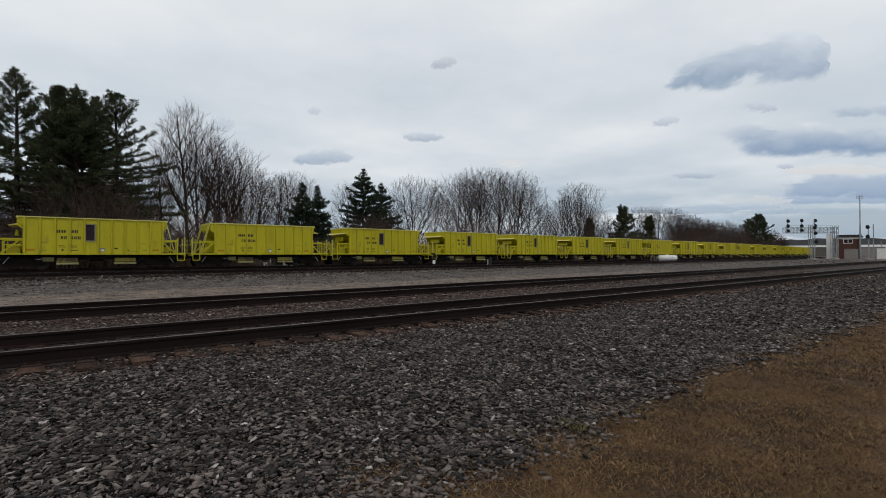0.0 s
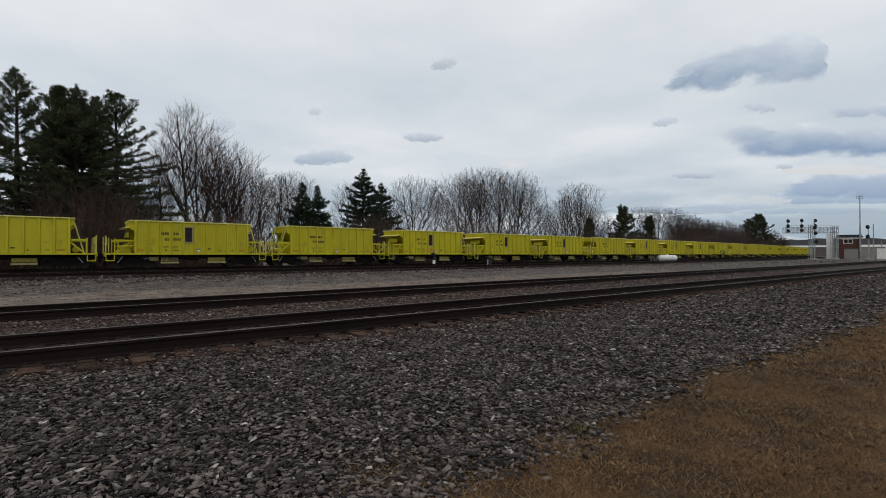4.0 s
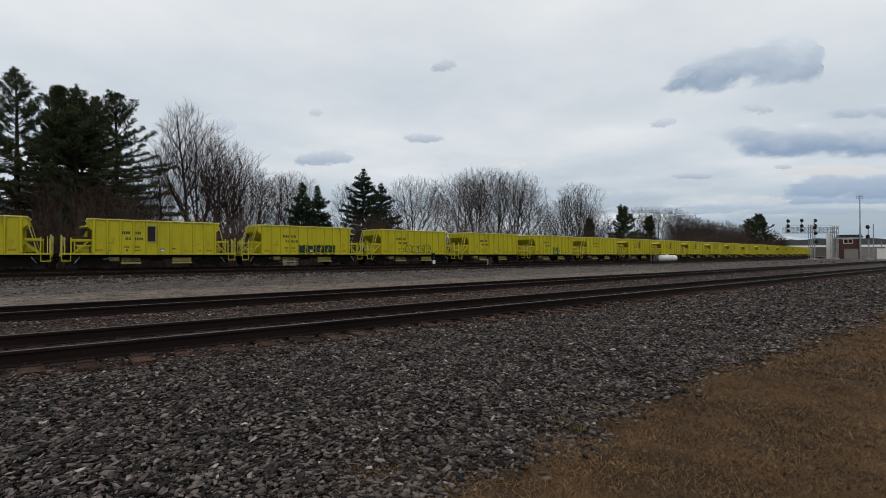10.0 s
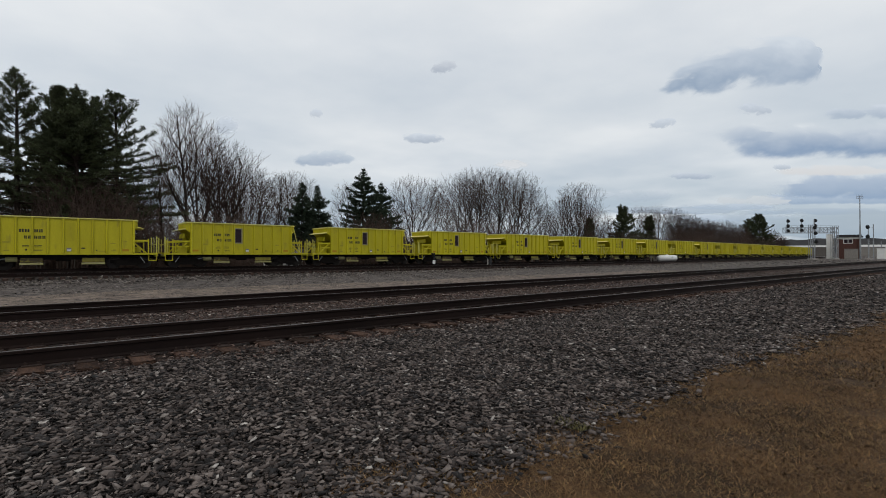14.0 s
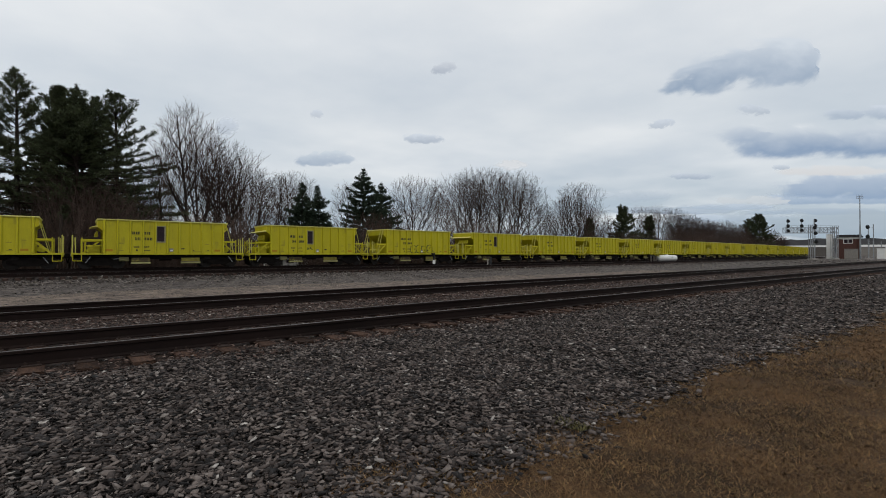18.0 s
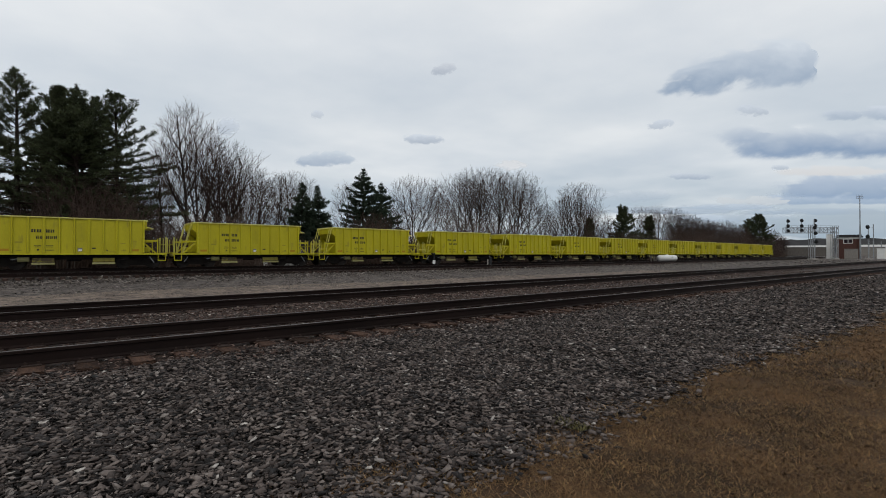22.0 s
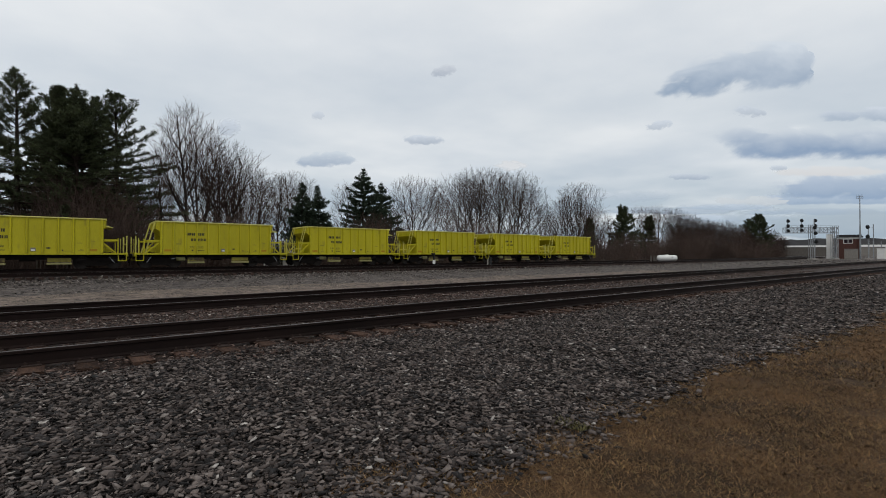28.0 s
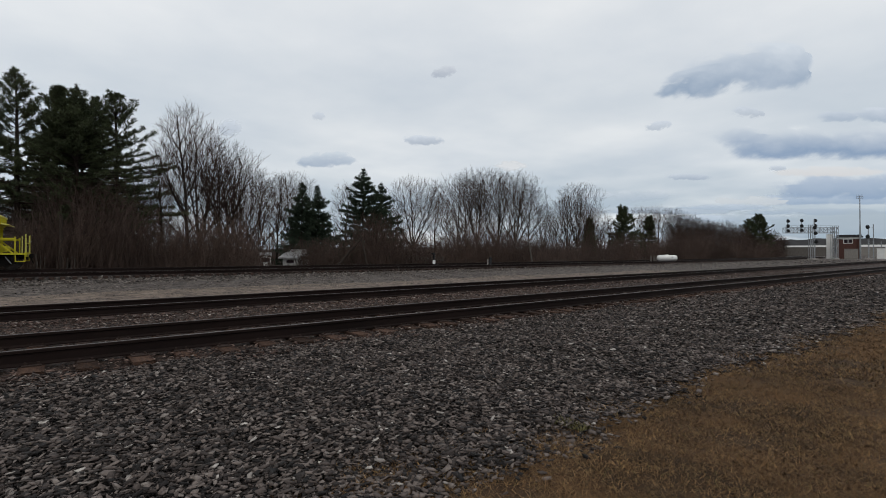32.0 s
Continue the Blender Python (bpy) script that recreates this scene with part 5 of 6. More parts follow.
def spruce_meshes(seed, height, reach):
    """Spruce: a cone of drooping limbs in uneven tiers, with a thin leader on top."""
    rnd = random.Random(seed)
    wood, tufts, fine = [], [], []
    trunk = limb(rnd, Vector((0, 0, -0.1)), Vector((0, 0, 1)), height, height * 0.014, 8, 0.02, 0.008)
    for (a, ra), (b, rb) in zip(trunk, trunk[1:]):
        wood.append((*a, *b, ra, rb))
    f = 0.06
    while f < 0.985:
        n = rnd.randint(5, 8)
        t0 = rnd.uniform(0, 6.28)
        tier = rnd.uniform(0.66, 1.16)
        for i in range(n):
            p, r, d = along(trunk, min(f + rnd.uniform(-0.006, 0.006), 0.99))
            ln = reach * (1.0 - f) ** 0.9 * tier * rnd.uniform(0.7, 1.1) + 0.05
            a = t0 + i * 6.283 / n + rnd.uniform(-0.25, 0.25)
            pts = limb(rnd, p, Vector((math.cos(a), math.sin(a), 0.28 * f - 0.30 * (1 - f))), ln, max(r * 0.3, 0.012), 4, 0.07, 0.05)
            for (q, ra), (w, rb) in zip(pts, pts[1:]):
                wood.append((*q, *w, ra, rb))
            for j in range(int(ln * 14) + 5):
                q, r, d = along(pts, rnd.uniform(0.1, 1.0))
                tw = side_way(rnd, d, rnd.uniform(0.2, 0.8))
                tw.z -= 0.2
                (tufts if ln > 0.8 else fine).append((*q, *tw))
                if ln > 0.8:
                    tufts.append((*(q + tw * 0.18), *tw))
        f += rnd.uniform(0.032, 0.052) if f < 0.75 else rnd.uniform(0.020, 0.032)
    for k in range(10):
        fine.append((*along(trunk, 0.93 + 0.07 * k / 10)[0], rnd.uniform(-0.4, 0.4), rnd.uniform(-0.4, 0.4), 0.6))
    v, fc = needle_tufts(tufts, 10, 0.42, 0.24, 0.022, seed)
    v2, fc2 = needle_tufts(fine, 7, 0.4, 0.17, 0.016, seed)
    return raw_mesh("trunk", *tubes(wood, 4), M["bark"]), raw_mesh("crown", np.concatenate([v, v2]), np.concatenate([fc, fc2 + len(v)]), M["spruce"])


def brush_mesh(seed, wide, deep, tall, stems):
    """A thicket of thin upright stems with side twigs."""
    rnd = random.Random(seed)
    segs = []
    for _ in range(stems):
        p = Vector((rnd.uniform(-wide, wide) / 2, rnd.uniform(-deep, deep) / 2, -0.05))
        h = tall * rnd.uniform(0.35, 1.0)
        pts = limb(rnd, p, Vector((rnd.gauss(0, 0.22), rnd.gauss(0, 0.22), 1)), h, rnd.uniform(0.007, 0.02), 3, 0.03, 0.20)
        for (a, ra), (b, rb) in zip(pts, pts[1:]):
            segs.append((*a, *b, ra, rb))
        for _ in range(3):
            q, r, d = along(pts, rnd.uniform(0.25, 1.0))
            e = q + side_way(rnd, d, rnd.uniform(0.4, 1.0)) * h * rnd.uniform(0.12, 0.3)
            e.z = min(e.z, tall * 0.98)
            segs.append((*q, *e, 0.009, 0.005))
    return raw_mesh("brush", *tubes(segs, 3), M["brush"])


def spot(px, off):
    """A place seen at the bearing of px across the picture plane, off metres beyond the far line."""
    k = (px - 784.0) / 855.6
    way = FWD + SIDE * k
    lo, hi = 5.0, 900.0
    for _ in range(50):
        d = (lo + hi) / 2
        p = way * d
        if p.y - line_y(min(p.x, 330.0)) < off:
            lo = d
        else:
            hi = d
    return Vector((p.x, p.y, 0.08)), lo


def tall_at(px, off, top):
    """The place, and the height of what reaches up to the line top there."""
    p, d = spot(px, off)
    return p, (450.0 - top) * d / 855.6 + EYE.z - 0.08


def build_trees():
    rnd = random.Random(21)
    kinds = [(bare_tree_meshes(31, 10, 0.25, 0.16, 0.42, 0.95, 18, (0.75, 0.36), 0.94), 10), (bare_tree_meshes(32, 10, 0.42, 0.16, 0.55, 0.24, 8, (0.95, 0.12), 0.72), 10), (bare_tree_meshes(33, 10, 0.38, 0.08, 0.60, 0.10, 8, (0.75, 0.10), 0.62), 10),
             (bare_tree_meshes(34, 10, 0.36, 0.18, 0.48, 0.85, 13, (0.95, 0.45), 0.80), 10), (bare_tree_meshes(35, 10, 0.30, 0.10, 0.55, 0.28, 6, (0.70, 0.10), 0.74), 10)]
    young = bare_tree_meshes(36, 10, 0.42, 0.05, 0.58, 0.10, 8, (0.9, 0.1), 0.55)
    names = ["tall bare deciduous tree with fine upright twigs", "bare deciduous tree with a broad twiggy crown", "bare many-stemmed tree behind the tracks", "bare spreading tree at the edge of the wood", "bare forked tree in the thicket"]
    # bearing, distance beyond the far line, line that its top reaches, kind
    rows = [(333, 13, 172, 0), (388, 16, 242, 1), (360, 18, 208, 4), (408, 20, 268, 1), (428, 14, 288, 2), (288, 15, 245, 3), (455, 19, 312, 1), (490, 17, 300, 0), (518, 24, 300, 1), (250, 24, 290, 2),
            (130, 11, 300, 2), (175, 9, 330, 4), (610, 18, 318, 0), (664, 11, 375, 2), (700, 20, 345, 4), (733, 17, 308, 1), (768, 22, 330, 3), (808, 17, 305, 2), (845, 19, 293, 1), (880, 18, 297, 1), (912, 20, 300, 1), (826, 24, 306, 3), (935, 17, 318, 3),
            (1005, 21, 345, 1), (962, 20, 355, 4), (985, 24, 372, 2), (1022, 17, 320, 1), (1045, 22, 360, 2), (1080, 20, 382, 0), (1060, 30, 385, 4), (1135, 19, 362, 1), (1165, 20, 360, 3), (1192, 18, 366, 1), (1225, 19, 382, 2),
            (1250, 17, 386, 4), (1280, 19, 388, 1), (1305, 16, 396, 2), (1325, 18, 405, 3), (1372, 13, 408, 4), (1385, 11, 420, 2), (1210, 16, 376, 3), (1238, 15, 384, 1), (1262, 16, 388, 3), (1292, 15, 390, 4), (1312, 14, 398, 3)]
    for px, off, top, k in rows:
        p, h = tall_at(px, off, top)
        me, base = kinds[k]
        tree("bare_tree", me, p, names[k], "tree", h / base, rnd.uniform(0, 6.28))
    # evergreens
    for px, off, top, seed, reach, bare, stems, taper in ((29, 13, 127, 41, 5.0, 0.32, 1, 0.75), (134, 12, 146, 42, 5.0, 0.26, 3, 0.85), (206, 14, 161, 43, 5.6, 0.16, 1, 0.68), (-62, 14, 140, 44, 4.6, 0.3, 1, 0.9),
                                                          (164, 17, 170, 45, 4.8, 0.2, 2, 0.85), (104, 18, 160, 46, 4.6, 0.2, 2, 0.85), (140, 21, 185, 47, 4.6, 0.2, 1, 0.9), (70, 21, 240, 48, 4.0, 0.25, 1, 0.9)):
        p, h = tall_at(px, off, top)
        tree("pine_tree", pine_meshes(seed, h, reach, bare, False, stems, taper, 13 if off < 15 else 8), p, "tall dark green white pine with ragged level limbs", "pine tree", spin=rnd.uniform(0, 6))
    for px, off, top, seed, reach in ((641, 16, 297, 51, 5.6), (674, 18, 322, 52, 4.6), (533, 15, 321, 53, 3.6), (563, 15, 328, 54, 3.3)):
        p, h = tall_at(px, off, top)
        tree("spruce_tree", spruce_meshes(seed, h, reach), p, "dark green conical spruce behind the tracks", "spruce tree", spin=rnd.uniform(0, 6))
    for px, off, top, seed, reach in ((1106, 18, 372, 61, 4.8), (1343, 14, 384, 62, 6.2), (1332, 15, 391, 63, 5.6), (1355, 16, 388, 64, 6.0), (1041, 17, 388, 65, 1.7), (1148, 17, 384, 67, 2.6)):
        p, h = tall_at(px, off, top)
        tree("pine_tree", pine_meshes(seed, h, reach, 0.1, True), p, "dark rounded pine standing above the thicket", "pine tree", spin=rnd.uniform(0, 6))
    # thicket along the far side of the line
    clumps = [brush_mesh(70 + i, 5.0, 2.6, t, 150) for i, t in enumerate((3.2, 4.2, 5.0, 4.6))]
    s = -22.0
    while s < 215:
        for off in (7.6, 10.5):
            x, y, p = on_line(s + rnd.uniform(-1, 1), off + rnd.uniform(-0.6, 0.8) + 1.45)
            if abs(s - 17.6) < 3.6 or rnd.random() < 0.10:
                continue
            ob = new("thicket", rnd.choice(clumps))
            ob.matrix_world = pose(x, y, 0.1, rz=math.degrees(p) + rnd.choice((0, 180)) + rnd.uniform(-8, 8))
            k = rnd.uniform(0.5, 1.3)
            ob.scale = (1, 1, k)
            tagged(ob, "dense leafless reddish-brown brush beside the line", "brush", "thicket beside the line", kind="stuff")
        s += 4.4 if s < 60 else 5.2
    # taller growth: in front of the pines, and where the wood closes up towards the signals
    px = 1192.0
    while px < 1392:
        top = float(np.interp(px, [1192, 1215, 1240, 1300, 1320, 1345, 1370, 1386, 1394], [400, 380, 386, 392, 402, 405, 402, 414, 432]))
        p, h = tall_at(px + rnd.uniform(-3, 3), 11 + rnd.uniform(-1, 1), top + rnd.uniform(14, 30))
        ob = new("thicket", rnd.choice(clumps))
        ob.matrix_world = pose(*p, rz=rnd.uniform(0, 360))
        ob.scale = (1.2, 1.8, h / 4.3)
        tagged(ob, "tall dense brown brush closing the wood's edge", "brush", "thicket beside the line", kind="stuff")
        p, h = tall_at(px + rnd.uniform(-4, 4), 13 + rnd.uniform(-1, 4), top + rnd.choice((rnd.uniform(-6, 2), rnd.uniform(2, 16))))
        tree("bare_tree", rnd.choice((young, young, kinds[3][0], kinds[4][0])), p, "young bare tree at the wood's edge", "tree", h / 10, rnd.uniform(0, 6.28))
        px += 7.5
    for px, off, top in ((20, 9, 400), (55, 9, 395), (95, 9, 392), (128, 9, 365), (150, 9, 330), (163, 10, 318), (176, 9, 335), (200, 10, 360), (228, 10, 385), (255, 11, 385), (320, 11, 385), (350, 11, 380), (385, 12, 375), (420, 11, 370), (548, 11, 400), (575, 11, 398), (645, 10, 380), (668, 10, 375), (690, 11, 385), (700, 12, 402), (735, 13, 408), (760, 12, 408), (790, 12, 395), (815, 12, 388), (836, 12, 384), (855, 13, 388), (870, 12, 392), (892, 12, 398), (920, 13, 403), (952, 13, 408), (1040, 13, 400), (1090, 13, 402), (1170, 13, 402)):
        p, h = tall_at(px, off, top)
        ob = new("thicket", rnd.choice(clumps))
        ob.matrix_world = pose(*p, rz=rnd.uniform(0, 360))
        ob.scale = (1.0, 1.6, h / 4.3)
        tagged(ob, "tall leafless saplings in the brush", "brush", "thicket beside the line", kind="stuff")
    # small trees crowd behind and between the pines
    px = -30.0
    while px < 300:
        p, h = tall_at(px + rnd.uniform(-5, 5), 20 + rnd.uniform(-3, 5), float(np.interp(px, [-30, 60, 150, 220, 300], [345, 335, 310, 335, 350])) + rnd.uniform(-12, 25))
        tree("bare_tree", kinds[(2, 4, 3)[int(px) % 3]][0], p, "small bare tree among the pines", "tree", h / 10, rnd.uniform(0, 6.28))
        px += 21
    # woods behind, too far to count
    g = []
    for _ in range(3600):
        s = rnd.uniform(-30, 235)
        x, y, p = on_line(s, rnd.uniform(14, 46))
        h = rnd.uniform(2.0, 5.0)
        a = Vector((x, y, 0.0))
        b = a + Vector((rnd.gauss(0, 0.3), rnd.gauss(0, 0.3), h))
        g.append((*a, *b, rnd.uniform(0.03, 0.09), 0.02))
        for _ in range(3):
            c = a.lerp(b, rnd.uniform(0.4, 1))
            e = c + Vector((rnd.gauss(0, 0.6), rnd.gauss(0, 0.6), rnd.uniform(0.3, 1.5)))
            g.append((*c, *e, 0.02, 0.012))
    tagged(new("far_woods", raw_mesh("far_woods", *tubes(g, 3), M["brush"])), "bare brown woods behind the thicket", "woods", kind="stuff")


build_trees()


# ---------------------------------------------------------------- railway fixtures and buildings
def switch_stand():
    p, d = spot(768, -0.75)
    t = thing("switch_stand", pose(p.x, p.y, 0.05), "black switch stand with a white target beside the siding", "switch stand")
    part("base", Geo().box(-0.55, 0.55, -0.16, 0.16, 0.0, 0.16, c=0.02).box(-1.0, -0.5, -0.1, 0.1, 0.02, 0.10), M["concrete"], t)
    part("mast", Geo().rod((0, 0, 0.16), (0, 0, 1.35), 0.03), M["signal_black"], t)
    part("target", Geo().box(-0.16, 0.16, -0.025, 0.0, 0.34, 0.70, c=0.02), M["white"], t, "white square target")
    part("cap", Geo().box(-0.27, 0.10, -0.12, 0.12, 1.24, 1.42, c=0.05).box(-0.07, 0.07, -0.07, 0.07, 0.75, 1.24, c=0.02), M["signal_black"], t)
    part("lever", Geo().bar((0.1, 0, 0.2), (0.75, 0.1, 0.32), 0.04), M["signal_black"], t)
    p, d = spot(866, -0.75)
    t = thing("switch_machine", pose(p.x, p.y, 0.05), "small black switch lamp on a low pale post", "switch lamp")
    part("post", Geo().box(-0.30, -0.18, -0.05, 0.05, 0, 0.75, c=0.01), M["concrete"], t)
    part("lamp_body", Geo().box(-0.1, 0.25, -0.15, 0.15, 0.0, 0.55, c=0.03).box(0.05, 0.3, -0.1, 0.1, 0.55, 0.95, c=0.04), M["signal_black"], t)


def propane_tank():
    p, d = spot(1180.5, -0.75)
    t = thing("propane_tank", pose(p.x, p.y, 0.10, rz=math.degrees(HEAD) - 90 - 10), "white horizontal propane tank on short feet beside the track", "propane tank")
    r, h = 0.47, 1.55
    prof = [(0.02, -h), (0.2, -h + 0.03), (0.34, -h + 0.11), (0.43, -h + 0.23), (r, -h + 0.4), (r, h - 0.4), (0.43, h - 0.23), (0.34, h - 0.11), (0.2, h - 0.03), (0.02, h)]
    part("tank", Geo().lathe(prof, 24, "x", (0, 0, 0.60)), M["white"], t, smooth=True)
    part("dome", Geo().lathe([(0.22, 1.02), (0.22, 1.14), (0.17, 1.21), (0.05, 1.24)], 16, "z"), M["white"], t)
    part("data_plate", Geo().box(0.55, 0.85, -0.475, -0.462, 0.72, 0.80), M["mark"], t)
    for x in (-0.95, 0.95):
        part("foot", Geo().box(x - 0.09, x + 0.09, -0.32, 0.32, -0.12, 0.22, c=0.01), M["concrete"], t)
    for px in (1152, 1157, 1161):
        q, d = spot(px, -0.8)
        b = thing("bollard", pose(q.x, q.y, 0.05), "dark wooden guard post by the propane tank", "post", "guard posts")
        part("post", Geo().rod((0, 0, -0.1), (0, 0, 1.05), 0.11, 0.10, 10), M["old_wood"], b)


def signal_head(parent, at, r=0.52, lamps=3):
    """A round black target with hooded lamps; faces the tracks' traffic and the camera."""
    h = new("signal_head")
    h.parent = parent
    h.location = at
    r *= 0.88
    part("target_disc", Geo().lathe([(r, -0.04), (r, 0.0), (r * 0.9, 0.02)], 20, "y"), M["signal_black"], h)
    for i in range(lamps):
        a = i * 2.094 + 1.57
        part("hood", Geo().lathe([(0.11, -0.34), (0.13, -0.05)], 10, "y", (math.cos(a) * r * 0.5, 0, math.sin(a) * r * 0.5)), M["signal_black"], h)
    part("lamp_case", Geo().box(-0.22, 0.22, 0.02, 0.3, -0.3, 0.3, c=0.04), M["signal_black"], h)


def at_px(px, depth, z=0.0):
    return out(depth, (px - 784.0) / 855.6 * depth, z)


def height_of(py, depth):
    return EYE.z + (450.0 - py) * depth / 855.6


FACE = math.degrees(HEAD) - 90.0               # turns a thing's front (-y) towards the camera


def facing(px):
    """The turn that faces the camera squarely from the bearing px."""
    return FACE - math.degrees(math.atan((px - 784.0) / 855.6))


def signal_bridge():
    d = 128.0
    o = at_px(1437, d)
    t = thing("signal_bridge", pose(o.x, o.y, -0.05, rz=FACE), "grey lattice signal bridge with black signal heads over the tracks", "signal bridge")
    k = d / 855.6
    X = lambda px: (px - 1437) * k
    Z = lambda py: height_of(py, d) + 0.05
    for px in (1434.5, 1474.0, 1480.5):
        top = Z(398) if px < 1440 else Z(401)
        g = Geo()
        for sx in (-0.28, 0.28):
            for sy in (-0.3, 0.3):
                g.bar((X(px) + sx, sy, 0), (X(px) + sx, sy, top), 0.085)
        n = 8
        for i in range(n):
            z0, z1 = top * i / n, top * (i + 1) / n
            s = 1 if i % 2 else -1
            g.bar((X(px) - 0.28 * s, -0.3, z0), (X(px) + 0.28 * s, -0.3, z1), 0.06)
        part("tower_leg", g, M["grey_metal"], t)
        part("footing", Geo().box(X(px) - 0.5, X(px) + 0.5, -0.5, 0.5, -0.2, 0.25, c=0.03), M["concrete"], t)
    x0, x1, za, zb = X(1388), X(1481), Z(412.5), Z(403.5)
    for z in (za, zb):
        for sy in (-0.55, 0.55):
            part("chord", Geo().bar((x0, sy, z), (x1, sy, z), 0.14), M["grey_metal"], t)
    n = 14
    for i in range(n):
        a, b = x0 + (x1 - x0) * i / n, x0 + (x1 - x0) * (i + 1) / n
        g = Geo()
        for sy in (-0.55, 0.55):
            g.bar((a, sy, za if i % 2 else zb), (b, sy, zb if i % 2 else za), 0.08).bar((a, sy, za), (a, sy, zb), 0.06)
        part("lattice", g, M["grey_metal"], t)
    part("walkway", Geo().box(x0, x1, -0.5, 0.5, za - 0.1, za - 0.04), M["grey_metal"], t)
    g = Geo().bar((x0, -0.6, zb + 0.55), (x1, -0.6, zb + 0.55), 0.05)
    for i in range(10):
        a = x0 + (x1 - x0) * i / 9
        g.bar((a, -0.6, zb), (a, -0.6, zb + 0.55), 0.05)
    part("guard_rail", g, M["grey_metal"], t)
    for px, pys in ((1391, (392, 400.5, 409)), (1415, (391, 400.5, 408)), (1439, (391, 400))):
        part("signal_pole", Geo().rod((X(px), -0.7, Z(411)), (X(px), -0.7, Z(388)), 0.08), M["grey_metal"], t)
        for py in pys:
            signal_head(t, (X(px), -0.85, Z(py)))


def mast_signal(px, depth, heads, top, label, r=0.45):
    o = at_px(px, depth)
    t = thing("mast_signal", pose(o.x, o.y, -0.05, rz=FACE), label, "signal mast", "signal masts")
    part("mast", Geo().rod((0, 0, 0), (0, 0, height_of(top, depth)), 0.11, 0.09), M["grey_metal"], t)
    part("footing", Geo().box(-0.7, 0.7, -0.5, 0.5, -0.15, 0.30, c=0.04), M["concrete"], t)
    g = Geo()
    for i in range(14):
        g.bar((0.15, 0.12, 0.6 + i * 0.4), (0.45, 0.12, 0.6 + i * 0.4), 0.03)
    g.bar((0.15, 0.12, 0.3), (0.15, 0.12, 6.2), 0.04).bar((0.45, 0.12, 0.3), (0.45, 0.12, 6.2), 0.04)
    part("ladder", g, M["grey_metal"], t)
    for dx, py in heads:
        signal_head(t, (dx, -0.25, height_of(py, depth) + 0.05), r, 3)
        part("bracket", Geo().bar((0, 0, height_of(py, depth)), (dx, -0.1, height_of(py, depth)), 0.08), M["grey_metal"], t)


def brick_tower():
    d = 140.0
    k = d / 855.6
    o = at_px(1503, d)
    t = thing("signal_tower", pose(o.x, o.y, -0.05, rz=facing(1503)), "two-storey red brick signal tower with a flat dark roof", "building")
    w, dp, h = 32 * k / 2, 5.0, height_of(420, d)
    z0, z1 = height_of(431, d), height_of(423, d)
    xa, xb = (1495 - 1503) * k, (1508 - 1503) * k
    th = 0.35
    for nm, b in (("wall", (-w, xa, 0, th, 0, h)), ("wall", (xb, w, 0, th, 0, h)), ("wall", (xa, xb, 0, th, 0, z0)), ("wall", (xa, xb, 0, th, z1, h)),
                  ("wall", (-w, -w + th, th, dp, 0, h)), ("wall", (w - th, w, th, dp, 0, h)), ("wall", (-w, w, dp, dp + th, 0, h))):
        part(nm, Geo().box(*b), M["brick"], t)
    part("roof", Geo().box(-w - 0.45, w + 0.45, -0.45, dp + 0.8, h, h + 0.32, c=0.03), M["roof_dark"], t)
    part("parapet", Geo().box(-w - 0.1, w + 0.1, -0.1, dp + 0.4, h + 0.32, h + 0.75), M["roof_dark"], t)
    part("eaves_band", Geo().box(-w - 0.05, w + 0.05, -0.06, -0.003, h - 0.5, h - 0.004), M["white"], t)
    win = new("window")
    win.parent = t
    g = Geo().box(xa, xb, -0.03, 0.12, z1 - 0.12, z1).box(xa, xb, -0.05, 0.12, z0, z0 + 0.12)
    for x in (xa, (xa + xb) / 2 - 0.06, xb - 0.12):
        g.box(x, x + 0.12, -0.03, 0.12, z0 + 0.12, z1 - 0.12)
    part("window_frame", g, M["white"], win, "white window frame")
    for a, b in ((xa + 0.12, (xa + xb) / 2 - 0.06), ((xa + xb) / 2 + 0.06, xb - 0.12)):
        part("pane", Geo().box(a, b, 0.06, 0.09, z0 + 0.12, z1 - 0.12), M["glass"], win)
    # cabinets beside it
    for px0, px1, top, dd, lab, m in ((1497, 1516, 441, 136, "grey relay cabinet in front of the brick tower", "cabinet"), (1464, 1474, 415, 146, "tall white storage silo box", "white"), (1554, 1566, 440, 130, "white equipment cabinet beside the tracks", "white"), (1569, 1580, 438, 130, "white equipment cabinet beside the tracks", "white")):
        kk = dd / 855.6
        c = at_px((px0 + px1) / 2, dd)
        b = thing("equipment_cabinet", pose(c.x, c.y, -0.05, rz=facing((px0 + px1) / 2)), lab, "cabinet")
        hw, hh = (px1 - px0) * kk / 2, height_of(top, dd)
        part("body", Geo().box(-hw, hw, 0, 1.6, 0, hh, c=0.03), M[m], b)
        part("roof", Geo().box(-hw - 0.08, hw + 0.08, -0.1, 1.7, hh, hh + 0.10, c=0.02), M[m], b)
        part("door", Geo().box(-hw * 0.6, -hw * 0.05, -0.03, -0.002, 0.15, hh * 0.9), M[m], b)
        part("door", Geo().box(hw * 0.05, hw * 0.6, -0.03, -0.002, 0.15, hh * 0.9), M[m], b)


